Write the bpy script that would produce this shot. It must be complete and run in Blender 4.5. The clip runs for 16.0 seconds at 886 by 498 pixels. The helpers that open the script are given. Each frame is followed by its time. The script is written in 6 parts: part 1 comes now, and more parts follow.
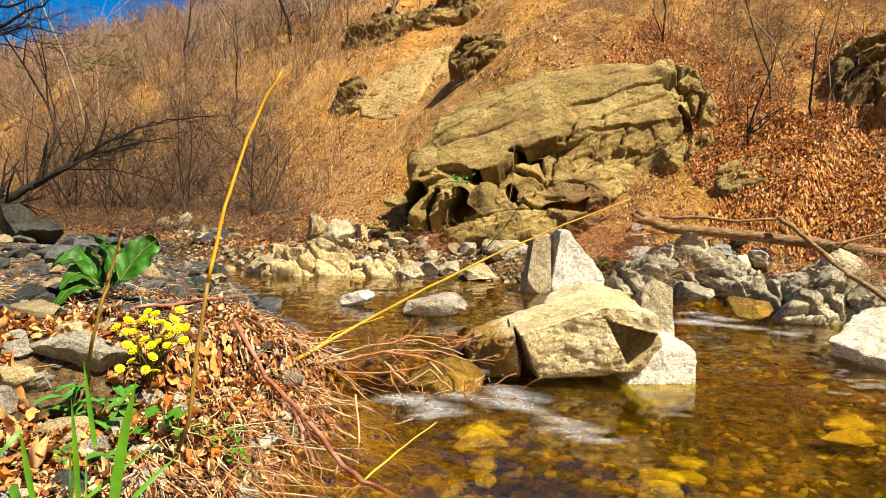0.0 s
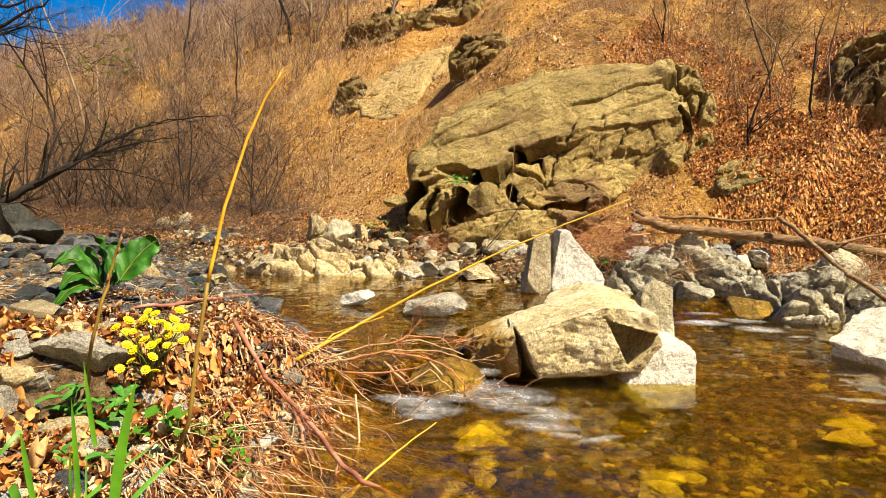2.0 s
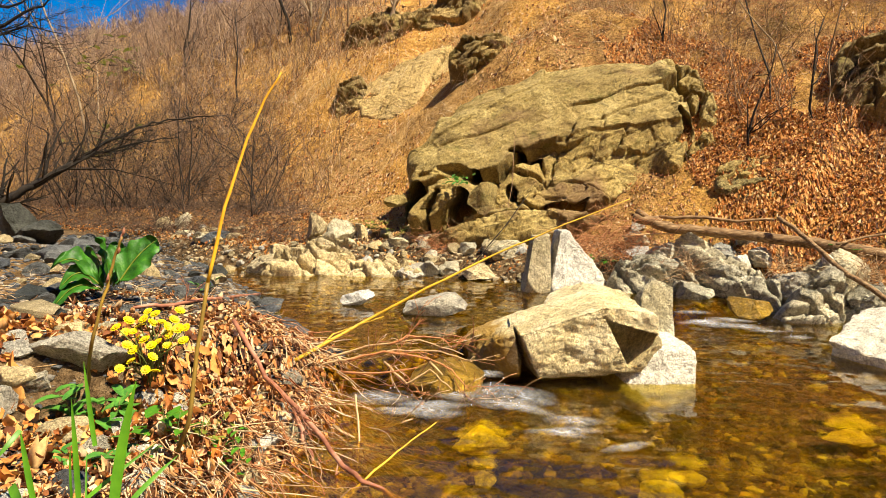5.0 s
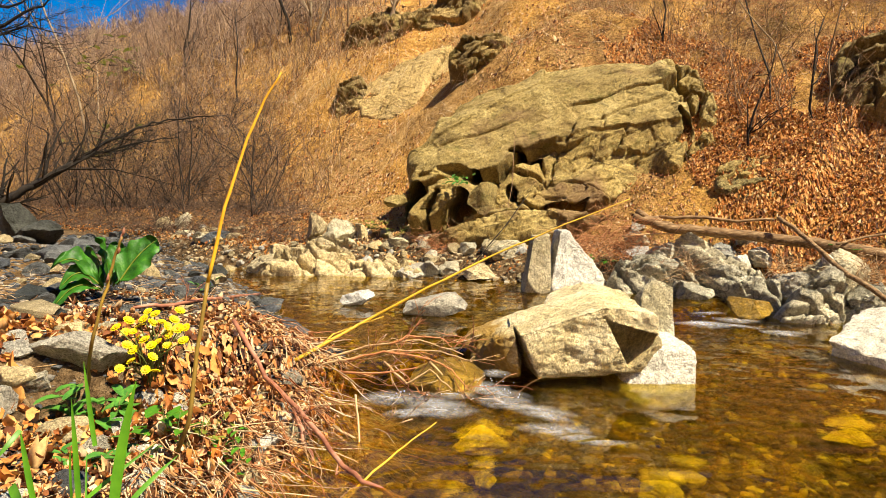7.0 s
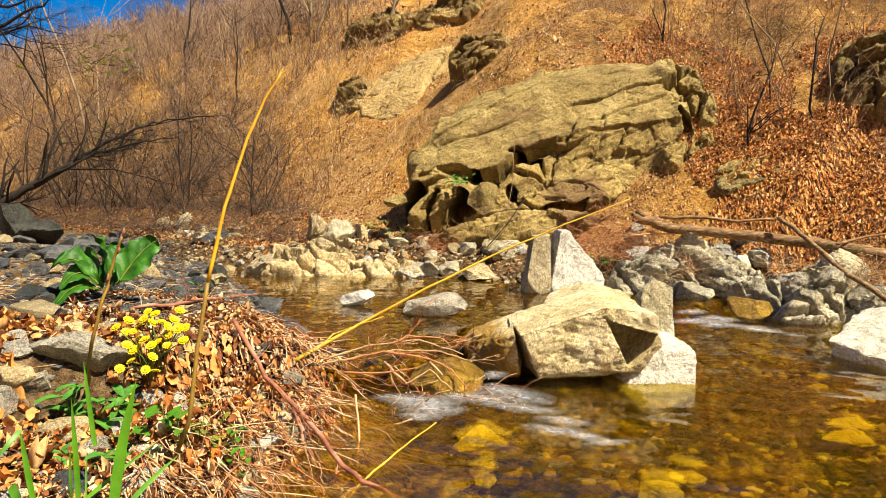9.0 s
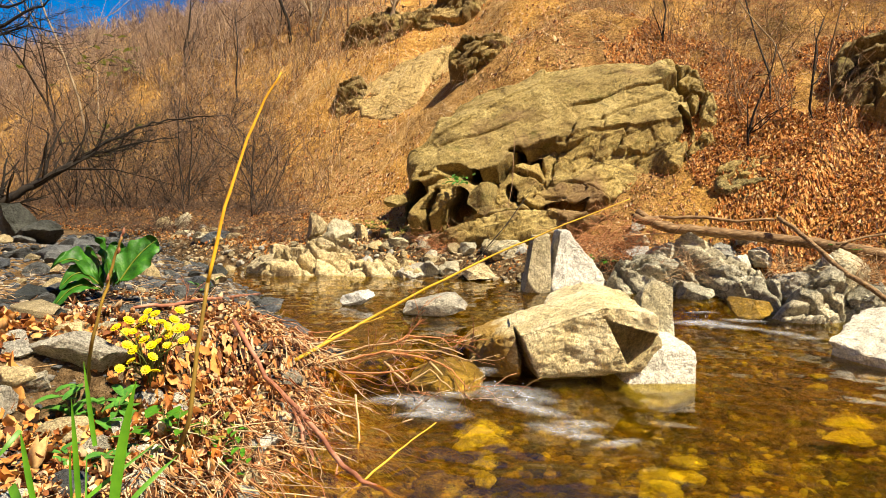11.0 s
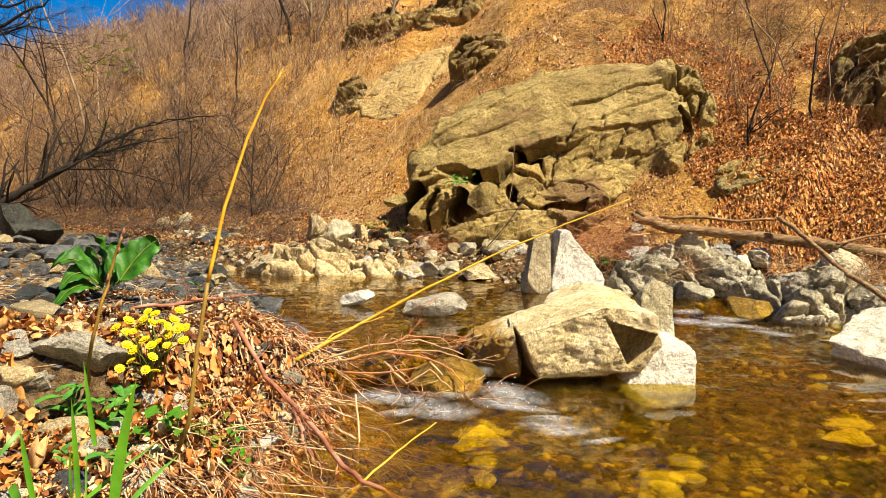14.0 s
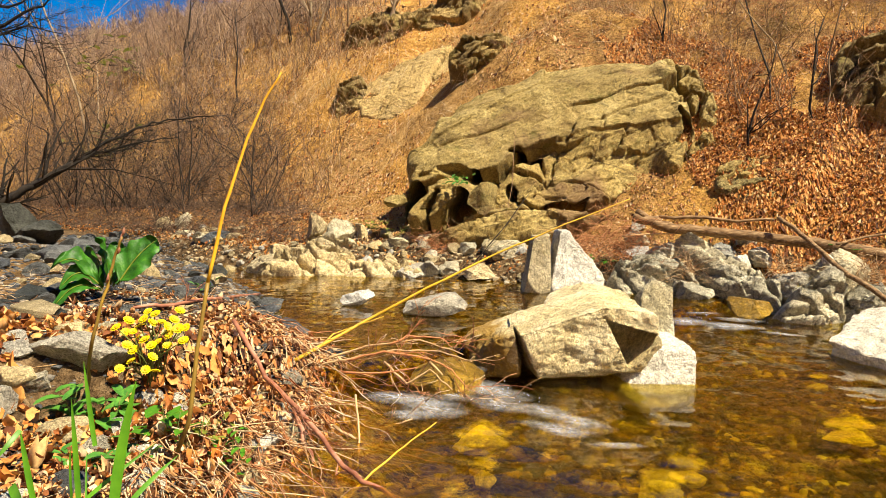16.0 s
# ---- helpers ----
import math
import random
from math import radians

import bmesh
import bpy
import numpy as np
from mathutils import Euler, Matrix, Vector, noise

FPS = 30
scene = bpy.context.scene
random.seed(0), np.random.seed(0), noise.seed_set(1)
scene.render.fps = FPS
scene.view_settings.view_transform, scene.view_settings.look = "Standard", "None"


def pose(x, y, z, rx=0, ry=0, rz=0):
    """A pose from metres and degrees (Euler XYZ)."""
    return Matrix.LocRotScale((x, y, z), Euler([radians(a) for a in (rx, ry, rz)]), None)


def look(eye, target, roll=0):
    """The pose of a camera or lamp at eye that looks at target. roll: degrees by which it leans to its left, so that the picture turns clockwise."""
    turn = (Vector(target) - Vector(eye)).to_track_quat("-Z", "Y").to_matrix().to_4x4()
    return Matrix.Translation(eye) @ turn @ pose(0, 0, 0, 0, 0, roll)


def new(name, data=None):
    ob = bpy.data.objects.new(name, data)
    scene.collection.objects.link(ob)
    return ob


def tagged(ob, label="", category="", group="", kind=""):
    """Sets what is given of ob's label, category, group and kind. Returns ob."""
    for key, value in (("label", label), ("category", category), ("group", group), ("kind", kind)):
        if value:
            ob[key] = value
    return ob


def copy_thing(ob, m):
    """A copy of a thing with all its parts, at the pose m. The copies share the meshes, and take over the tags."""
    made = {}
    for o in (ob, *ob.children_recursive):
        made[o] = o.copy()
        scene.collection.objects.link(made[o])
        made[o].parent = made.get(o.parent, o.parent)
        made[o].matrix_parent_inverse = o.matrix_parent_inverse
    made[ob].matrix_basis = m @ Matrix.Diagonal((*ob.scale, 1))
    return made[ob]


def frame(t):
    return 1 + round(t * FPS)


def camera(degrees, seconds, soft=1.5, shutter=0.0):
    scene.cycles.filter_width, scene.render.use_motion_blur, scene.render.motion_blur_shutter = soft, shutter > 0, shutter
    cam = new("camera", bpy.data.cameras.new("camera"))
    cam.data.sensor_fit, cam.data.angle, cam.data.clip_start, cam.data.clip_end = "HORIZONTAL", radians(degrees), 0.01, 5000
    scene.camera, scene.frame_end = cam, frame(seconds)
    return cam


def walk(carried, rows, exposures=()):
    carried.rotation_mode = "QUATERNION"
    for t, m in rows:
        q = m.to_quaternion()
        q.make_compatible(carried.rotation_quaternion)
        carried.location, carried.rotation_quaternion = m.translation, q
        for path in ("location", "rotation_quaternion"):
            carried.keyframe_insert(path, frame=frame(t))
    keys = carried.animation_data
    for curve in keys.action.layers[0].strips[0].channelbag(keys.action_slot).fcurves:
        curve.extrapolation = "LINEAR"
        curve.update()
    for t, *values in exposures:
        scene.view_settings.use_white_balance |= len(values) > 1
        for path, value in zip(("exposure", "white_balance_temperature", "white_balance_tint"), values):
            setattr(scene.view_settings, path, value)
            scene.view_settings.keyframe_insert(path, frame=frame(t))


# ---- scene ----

# ---- camera: stands still on the gravel bar ----
cam = camera(68, 16.0, 0.7)
STAND = look((0, 0, 1.0), (0, 10, 1.0 - 10 * 0.09552))
walk(cam, [(0, STAND), (16.0, STAND)])
scene.view_settings.exposure = 1.44

# ---- daylight ----
SUN_TO = Vector((0.50, -0.38, 0.93)).normalized()
world = bpy.data.worlds.new("sky")
scene.world = world
world.use_nodes = True
wn, wl = world.node_tree.nodes, world.node_tree.links
sky = wn.new("ShaderNodeTexSky")
sky.sky_type, sky.sun_disc = "NISHITA", False
sky.sun_elevation = math.asin(SUN_TO.z)
sky.sun_rotation = math.atan2(SUN_TO.x, SUN_TO.y)
sky.altitude, sky.air_density, sky.dust_density, sky.ozone_density = 400, 1.0, 0.0, 2.0
wn["Background"].inputs["Strength"].default_value = 0.032
deep = wn.new("ShaderNodeHueSaturation")
deep.inputs["Hue"].default_value, deep.inputs["Saturation"].default_value, deep.inputs["Value"].default_value = 0.512, 2.2, 1.45
wl.new(sky.outputs["Color"], deep.inputs["Color"])
wl.new(deep.outputs["Color"], wn["Background"].inputs["Color"])
sun = new("sun", bpy.data.lights.new("sun", "SUN"))
sun.data.energy, sun.data.angle, sun.data.color = 5.0, radians(0.5), (1.0, 0.87, 0.63)
sun.matrix_world = look((0, 0, 30), Vector((0, 0, 30)) - SUN_TO)


# ---- materials ----
def material(name):
    m = bpy.data.materials.new(name)
    m.use_nodes = True
    return m, m.node_tree.nodes, m.node_tree.links, m.node_tree.nodes["Principled BSDF"]


def noise_node(n, l, scale, detail=6.0, rough=0.6, coords="Object", stretch=None, distort=0.0):
    co = n.new("ShaderNodeTexCoord").outputs[coords]
    if stretch:
        mp = n.new("ShaderNodeMapping")
        mp.inputs["Scale"].default_value = stretch[:3]
        if len(stretch) > 3:
            mp.inputs["Rotation"].default_value = [radians(a) for a in stretch[3:]]
        l.new(co, mp.inputs["Vector"])
        co = mp.outputs[0]
    t = n.new("ShaderNodeTexNoise")
    t.inputs["Scale"].default_value, t.inputs["Detail"].default_value = scale, detail
    t.inputs["Roughness"].default_value, t.inputs["Distortion"].default_value = rough, distort
    l.new(co, t.inputs["Vector"])
    return t.outputs["Fac"]


def ramp(n, l, value, stops, mode="LINEAR"):
    r = n.new("ShaderNodeValToRGB")
    r.color_ramp.interpolation = mode
    e = r.color_ramp.elements
    while len(e) < len(stops):
        e.new(0.5)
    for k, (at, c) in zip(e, stops):
        k.position, k.color = at, (c if len(c) == 4 else (*c, 1)) if hasattr(c, "__len__") else (c, c, c, 1)
    l.new(value, r.inputs["Fac"])
    return r.outputs["Color"]


def mix(n, l, fac, a, b, kind="MIX"):
    m = n.new("ShaderNodeMix")
    m.data_type, m.blend_type = "RGBA", kind
    for value, socket in ((fac, m.inputs[0]), (a, m.inputs[6]), (b, m.inputs[7])):
        if isinstance(value, (int, float)):
            socket.default_value = value if socket.type == "VALUE" else (value, value, value, 1)
        elif isinstance(value, tuple):
            socket.default_value = (*value, 1)
        else:
            l.new(value, socket)
    return m.outputs[2]


def bump(n, l, bsdf, value, strength, distance, chain=None):
    b = n.new("ShaderNodeBump")
    b.inputs["Strength"].default_value, b.inputs["Distance"].default_value = strength, distance
    l.new(value, b.inputs["Height"])
    if chain is not None:
        l.new(chain, b.inputs["Normal"])
    l.new(b.outputs[0], bsdf.inputs["Normal"])
    return b.outputs[0]


ALBEDO = 0.64  # colours below are given against white paint; this brings them to outdoor reflectance


def base_colour(n, l, bsdf, col):
    col = mix(n, l, 1.0, col, ALBEDO, "MULTIPLY")
    l.new(col, bsdf.inputs["Base Color"])
    return col


def rock_material(name, dark, mid, light, moss=None, moss_from=0.55, crack=0.6, scale=1.0, rough=0.85, veins=None, upward=False):
    m, n, l, b = material(name)
    big = noise_node(n, l, 2.2 * scale, 5, 0.6, distort=0.4)
    fine = noise_node(n, l, 34 * scale, 6, 0.7)
    col = ramp(n, l, big, [(0.28, dark), (0.5, mid), (0.72, light)])
    col = mix(n, l, 0.8, col, ramp(n, l, fine, [(0.3, (0.42, 0.41, 0.39)), (0.5, (1.15, 1.15, 1.15)), (0.7, (1.75, 1.75, 1.7))]), "MULTIPLY")
    salt = noise_node(n, l, 130 * scale, 3, 0.6)
    col = mix(n, l, 0.6, col, ramp(n, l, salt, [(0.34, (0.4, 0.4, 0.4)), (0.5, (1.15, 1.15, 1.15)), (0.66, (1.7, 1.7, 1.65))]), "MULTIPLY")
    stain = noise_node(n, l, 5.5 * scale, 5, 0.7)
    col = mix(n, l, ramp(n, l, stain, [(0.58, 0.0), (0.72, 0.45)]), col, tuple(0.6 * c for c in dark))
    info = n.new("ShaderNodeObjectInfo")
    col = mix(n, l, 1.0, col, ramp(n, l, info.outputs["Random"], [(0, (0.72, 0.74, 0.78)), (0.5, (1.0, 0.97, 0.92)), (1, (1.15, 1.1, 0.98))]), "MULTIPLY")
    if veins:
        co, mp, vo = n.new("ShaderNodeTexCoord"), n.new("ShaderNodeMapping"), n.new("ShaderNodeTexVoronoi")
        mp.inputs["Scale"].default_value = veins[:3]
        mp.inputs["Rotation"].default_value = [radians(a) for a in (veins[3:] or (0, 0, 0))]
        vo.feature = "DISTANCE_TO_EDGE"
        vo.inputs["Scale"].default_value, vo.inputs["Randomness"].default_value = 2.6 * scale, 1.0
        warp = n.new("ShaderNodeMix")
        warp.data_type, warp.blend_type = "RGBA", "ADD"
        warp.inputs[0].default_value = 0.35
        l.new(co.outputs["Object"], mp.inputs["Vector"])
        l.new(mp.outputs[0], warp.inputs[6])
        l.new(noise_node(n, l, 5 * scale, 4, 0.6), warp.inputs[7])
        l.new(warp.outputs[2], vo.inputs["Vector"])
        gap = ramp(n, l, vo.outputs["Distance"], [(0.0, 0.8), (0.025, 0.0)])
        gap = mix(n, l, 1.0, gap, ramp(n, l, noise_node(n, l, 1.7 * scale, 3), [(0.42, 0.0), (0.58, 1.0)]), "MULTIPLY")
        col = mix(n, l, gap, col, tuple(c * 0.3 for c in dark))
        spot = noise_node(n, l, 11 * scale, 6, 0.75)
        col = mix(n, l, ramp(n, l, spot, [(0.60, 0.0), (0.70, 0.55)]), col, tuple(c * 1.35 for c in light))
    if moss:
        spread = noise_node(n, l, 3.1 * scale, 6, 0.7)
        col = mix(n, l, ramp(n, l, spread, [(moss_from, 0.0), (moss_from + 0.14, 0.85)]), col, moss)
    col = base_colour(n, l, b, col)
    b.inputs["Roughness"].default_value, b.inputs["Specular IOR Level"].default_value = rough, 0.25
    ch = bump(n, l, b, fine, 0.9 * crack, 0.018)
    bump(n, l, b, noise_node(n, l, 9 * scale, 8, 0.7, distort=0.6), crack, 0.06, ch)
    return m


def plain_material(name, stops, scale=20.0, rough=0.7, island=None, stretch=None, bump_d=0.004, sheen=None, through_light=0.0):
    """Coloured by a noise at real size, and piece by piece where island colours are given."""
    m, n, l, b = material(name)
    grain = noise_node(n, l, scale, 5, 0.65, stretch=stretch)
    col = ramp(n, l, grain, stops)
    if island:
        geo = n.new("ShaderNodeNewGeometry")
        per = ramp(n, l, geo.outputs["Random Per Island"], island)
        col = mix(n, l, 1.0, per, ramp(n, l, grain, [(0.25, 0.6), (0.7, 1.2)]), "MULTIPLY")
    col = base_colour(n, l, b, col)
    b.inputs["Roughness"].default_value = rough
    b.inputs["Specular IOR Level"].default_value = 0.3
    if bump_d:
        bump(n, l, b, grain, 0.6, bump_d)
    if through_light:
        tr = n.new("ShaderNodeBsdfTranslucent")
        l.new(col, tr.inputs["Color"])
        mx = n.new("ShaderNodeMixShader")
        mx.inputs[0].default_value = through_light
        l.new(b.outputs[0], mx.inputs[1])
        l.new(tr.outputs[0], mx.inputs[2])
        l.new(mx.outputs[0], n["Material Output"].inputs["Surface"])
    return m


def gravel_material(name, island, rough=0.8, silt=None):
    m, n, l, b = material(name)
    geo = n.new("ShaderNodeNewGeometry")
    grain = noise_node(n, l, 45, 5, 0.7)
    col = mix(n, l, 1.0, ramp(n, l, geo.outputs["Random Per Island"], island), ramp(n, l, grain, [(0.3, 0.4), (0.5, 1.0), (0.7, 1.4)]), "MULTIPLY")
    if silt:
        col = mix(n, l, ramp(n, l, noise_node(n, l, 2.4, 5, 0.65), [(0.40, 0.0), (0.58, 0.9)]), col, silt)
    col = base_colour(n, l, b, col)
    b.inputs["Roughness"].default_value, b.inputs["Specular IOR Level"].default_value = rough, 0.25
    bump(n, l, b, grain, 0.6, 0.008)
    return m


BAR_GRAVEL = gravel_material("bar_gravel", [(0, (0.022, 0.022, 0.026)), (0.3, (0.075, 0.079, 0.086)), (0.6, (0.150, 0.150, 0.154)), (0.85, (0.270, 0.217, 0.150)), (1, (0.375, 0.345, 0.300))])
BANK_GRAVEL = gravel_material("bank_gravel", [(0, (0.06, 0.05, 0.035)), (0.4, (0.26, 0.21, 0.14)), (0.7, (0.40, 0.31, 0.18)), (1, (0.48, 0.39, 0.25))])
BED_GRAVEL = gravel_material("bed_gravel", [(0, (0.008, 0.005, 0.002)), (0.40, (0.04, 0.022, 0.003)), (0.62, (0.20, 0.11, 0.008)), (0.80, (0.56, 0.34, 0.02)), (0.92, (0.90, 0.62, 0.04)), (1, (0.97, 0.82, 0.10))], 0.4, (0.030, 0.020, 0.003))
GREY_STONE = rock_material("grey_granite", (0.221, 0.208, 0.182), (0.481, 0.455, 0.390), (0.754, 0.715, 0.611), crack=1.0)
WHITE_STONE = rock_material("pale_granite", (0.391, 0.380, 0.345), (0.690, 0.667, 0.609), (0.874, 0.839, 0.759), crack=0.8)
TAN_STONE = rock_material("tan_gneiss", (0.345, 0.276, 0.149), (0.575, 0.471, 0.276), (0.759, 0.644, 0.425), crack=0.9)
BOULDER_STONE = rock_material("weathered_boulder", (0.46, 0.37, 0.19), (0.76, 0.65, 0.40), (0.94, 0.86, 0.64), crack=0.9, scale=1.3)
BANK_STONE = rock_material("banded_bank_rock", (0.217, 0.203, 0.145), (0.551, 0.507, 0.377), (0.870, 0.812, 0.623), moss=(0.10, 0.09, 0.02), moss_from=0.6, crack=1.0, veins=(0.870, 0.870, 0.970))
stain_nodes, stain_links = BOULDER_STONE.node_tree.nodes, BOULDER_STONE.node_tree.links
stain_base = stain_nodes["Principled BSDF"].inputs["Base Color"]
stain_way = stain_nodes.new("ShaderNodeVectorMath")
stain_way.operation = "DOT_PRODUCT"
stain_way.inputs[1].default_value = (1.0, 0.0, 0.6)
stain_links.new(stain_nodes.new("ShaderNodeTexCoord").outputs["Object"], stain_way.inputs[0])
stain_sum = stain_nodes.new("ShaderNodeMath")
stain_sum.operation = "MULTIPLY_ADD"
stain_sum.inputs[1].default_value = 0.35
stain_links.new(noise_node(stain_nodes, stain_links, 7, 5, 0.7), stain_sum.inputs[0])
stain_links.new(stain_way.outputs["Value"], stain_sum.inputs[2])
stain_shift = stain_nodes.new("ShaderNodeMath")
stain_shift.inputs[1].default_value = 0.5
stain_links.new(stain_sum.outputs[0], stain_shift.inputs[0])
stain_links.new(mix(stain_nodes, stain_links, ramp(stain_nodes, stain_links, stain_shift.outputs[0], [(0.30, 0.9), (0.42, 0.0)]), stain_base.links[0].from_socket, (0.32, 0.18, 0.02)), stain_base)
def mottle(mat, colour, scale, start, amount):
    """Broad weathering patches of another colour."""
    n, l = mat.node_tree.nodes, mat.node_tree.links
    base = n["Principled BSDF"].inputs["Base Color"]
    l.new(mix(n, l, ramp(n, l, noise_node(n, l, scale, 5, 0.65, distort=0.5), [(start, 0.0), (start + 0.12, amount)]), base.links[0].from_socket, colour), base)


CLIFF = rock_material("outcrop_rock", (0.165, 0.110, 0.039), (0.341, 0.259, 0.094), (0.506, 0.407, 0.176), moss=(0.165, 0.149, 0.028), moss_from=0.56, crack=0.8, veins=(0.5, 0.5, 2.0, 0, 28, 0))
mottle(CLIFF, (0.15, 0.085, 0.045), 0.9, 0.52, 0.7)
mottle(CLIFF, (0.28, 0.20, 0.075), 3.4, 0.56, 0.6)
mottle(CLIFF, (0.045, 0.035, 0.016), 9.0, 0.60, 0.7)
PALE_CLIFF = rock_material("pale_outcrop_rock", (0.306, 0.225, 0.090), (0.450, 0.333, 0.144), (0.540, 0.414, 0.198), crack=0.8, veins=(0.4, 0.4, 2.0, 0, -35, 0))
MOSSY_ROCK = rock_material("mossy_dark_rock", (0.077, 0.055, 0.022), (0.275, 0.198, 0.077), (0.506, 0.374, 0.154), moss=(0.176, 0.143, 0.022), moss_from=0.52, crack=1.0)
SLATE_STONE = rock_material("blue_grey_slate", (0.048, 0.054, 0.061), (0.129, 0.139, 0.153), (0.231, 0.245, 0.258), crack=0.9)
DARK_STONE = rock_material("dark_wet_stone", (0.018, 0.020, 0.018), (0.043, 0.047, 0.043), (0.079, 0.083, 0.079), crack=0.7, rough=0.55)
WET_GOLD = rock_material("algae_covered_stone", (0.12, 0.07, 0.01), (0.28, 0.17, 0.02), (0.42, 0.27, 0.03), crack=0.8, rough=0.35)
BED_STONE = rock_material("stream_bed_stone", (0.024, 0.014, 0.002), (0.120, 0.072, 0.007), (0.312, 0.204, 0.024), crack=0.5, rough=0.5, scale=2)
YELLOW_STONE = rock_material("yellow_stream_stone", (0.70, 0.52, 0.04), (0.88, 0.70, 0.07), (0.95, 0.82, 0.14), crack=0.4, rough=0.5)

def sm(v, a, b):
    """Smooth step of v from a to b."""
    t = np.clip((v - a) / (b - a), 0, 1)
    return t * t * (3 - 2 * t)


def hash2(i, j, k=0):
    h = np.sin(i * 127.1 + j * 311.7 + k * 74.7) * 43758.5453
    return h - np.floor(h)


def vnoise(x, y, k=0):
    """Smooth value noise, 0 to 1, one cell a unit."""
    i, j = np.floor(x), np.floor(y)
    u, v = x - i, y - j
    u, v = u * u * (3 - 2 * u), v * v * (3 - 2 * v)
    lo = hash2(i, j, k) * (1 - u) + hash2(i + 1, j, k) * u
    hi = hash2(i, j + 1, k) * (1 - u) + hash2(i + 1, j + 1, k) * u
    return lo * (1 - v) + hi * v


def fbm(x, y, k=0, n=4):
    s, a, t = 0.0, 1.0, 0.0
    for o in range(n):
        s, t = s + a * vnoise(x * 2 ** o + 3.7 * o, y * 2 ** o - 5.1 * o, k + o), t + a
        a *= 0.5
    return s / t


def uphill(x, y):
    """Distance beyond the foot of the hillside, which runs off to the back left."""
    return 0.574 * x + 0.82 * (y - 7.9)


def bank(x, y):
    """As uphill, but measured from the far bank's waterline, which bends back behind the small fall."""
    return uphill(x, y) - np.interp(x, [-1.8, -0.5, 0.1, 1.5, 3.0], [-0.30, 0.20, 0.40, 0.62, 0.72])


def shore(y):
    """x of the gravel bar's edge."""
    return np.interp(y, [-1, 1.0, 2.1, 2.8, 3.3, 4.5, 5.5, 7.0, 8.4, 10, 14], [-0.8, -0.55, -0.42, -0.25, -0.5, -1.05, -1.5, -2.65, -3.5, -5, -9])


def height(x, y):
    """The ground: gravel bar, stream bed with a low step, far bank and hillside, plus an added unseen slope behind the
    camera.
    """
    d = uphill(x, y)
    u = -0.59 * (x + 0.5) + 0.81 * (y - 3.2)
    bed = -0.17 + 0.20 * sm(u, -0.12, 0.10) + 0.05 * (fbm(x * 3, y * 3, 5) - 0.5)
    e = shore(y) + 0.10 * (fbm(x * 2.5, y * 2.5, 9) - 0.5) - x
    bar = 0.27 * sm(e, -0.12, 0.60) + 0.16 * sm(e, 0.4, 2.5) + 0.07 * (fbm(x * 2.2, y * 2.2, 2) - 0.5) * sm(e, 0.1, 0.6)
    w = bank(x, y)
    far = 0.30 * sm(w, -1.75, -1.15) + 0.28 * sm(w, -1.1, -0.3)
    rise = np.maximum(d + 0.1, 0)
    ridge = 62 + 8 * (vnoise(x * 0.02, y * 0.02, 3) - 0.5)
    slope = 0.80 * np.minimum(rise, 5) + 0.46 * np.clip(rise - 5, 0, 15) + 0.35 * np.clip(rise - 20, 0, ridge - 20) + 0.12 * np.maximum(rise - ridge, 0) * np.exp(-np.maximum(rise - ridge, 0) / 40)
    rough = np.clip(rise, 0, 3) / 3
    slope = slope + rough * (1.0 * (fbm(x * 0.5, y * 0.5, 7) - 0.5) + np.clip(rise / 12, 0, 2) * (fbm(x * 0.12, y * 0.12, 17) - 0.5) + 0.25 * (fbm(x * 2.3, y * 2.3, 11) - 0.5))
    slope = slope + 0.75 * np.exp(-((x - 1.5) / 1.5) ** 2 - ((y - 9.3) / 0.9) ** 2)
    slope = slope - 0.26 * np.exp(-(((x - 1.72) * 0.41 + (y - 5.95) * 0.91 + 0.03) / 0.13) ** 2) * sm(x, 1.75, 2.1) * (1 - sm(x, 3.2, 3.6))
    # Unseen slope added behind the viewpoint to block part of the sky's fill light.
    back = np.maximum(-y - 7 - 0.25 * x, 0)
    near = 0.5 * sm(-y, -1.2, 0.8) + 0.66 * np.minimum(back, 45) * (1 + 0.25 * (vnoise(x * 0.08, y * 0.08, 19) - 0.5))
    return bed + np.maximum(bar, far) + slope + near



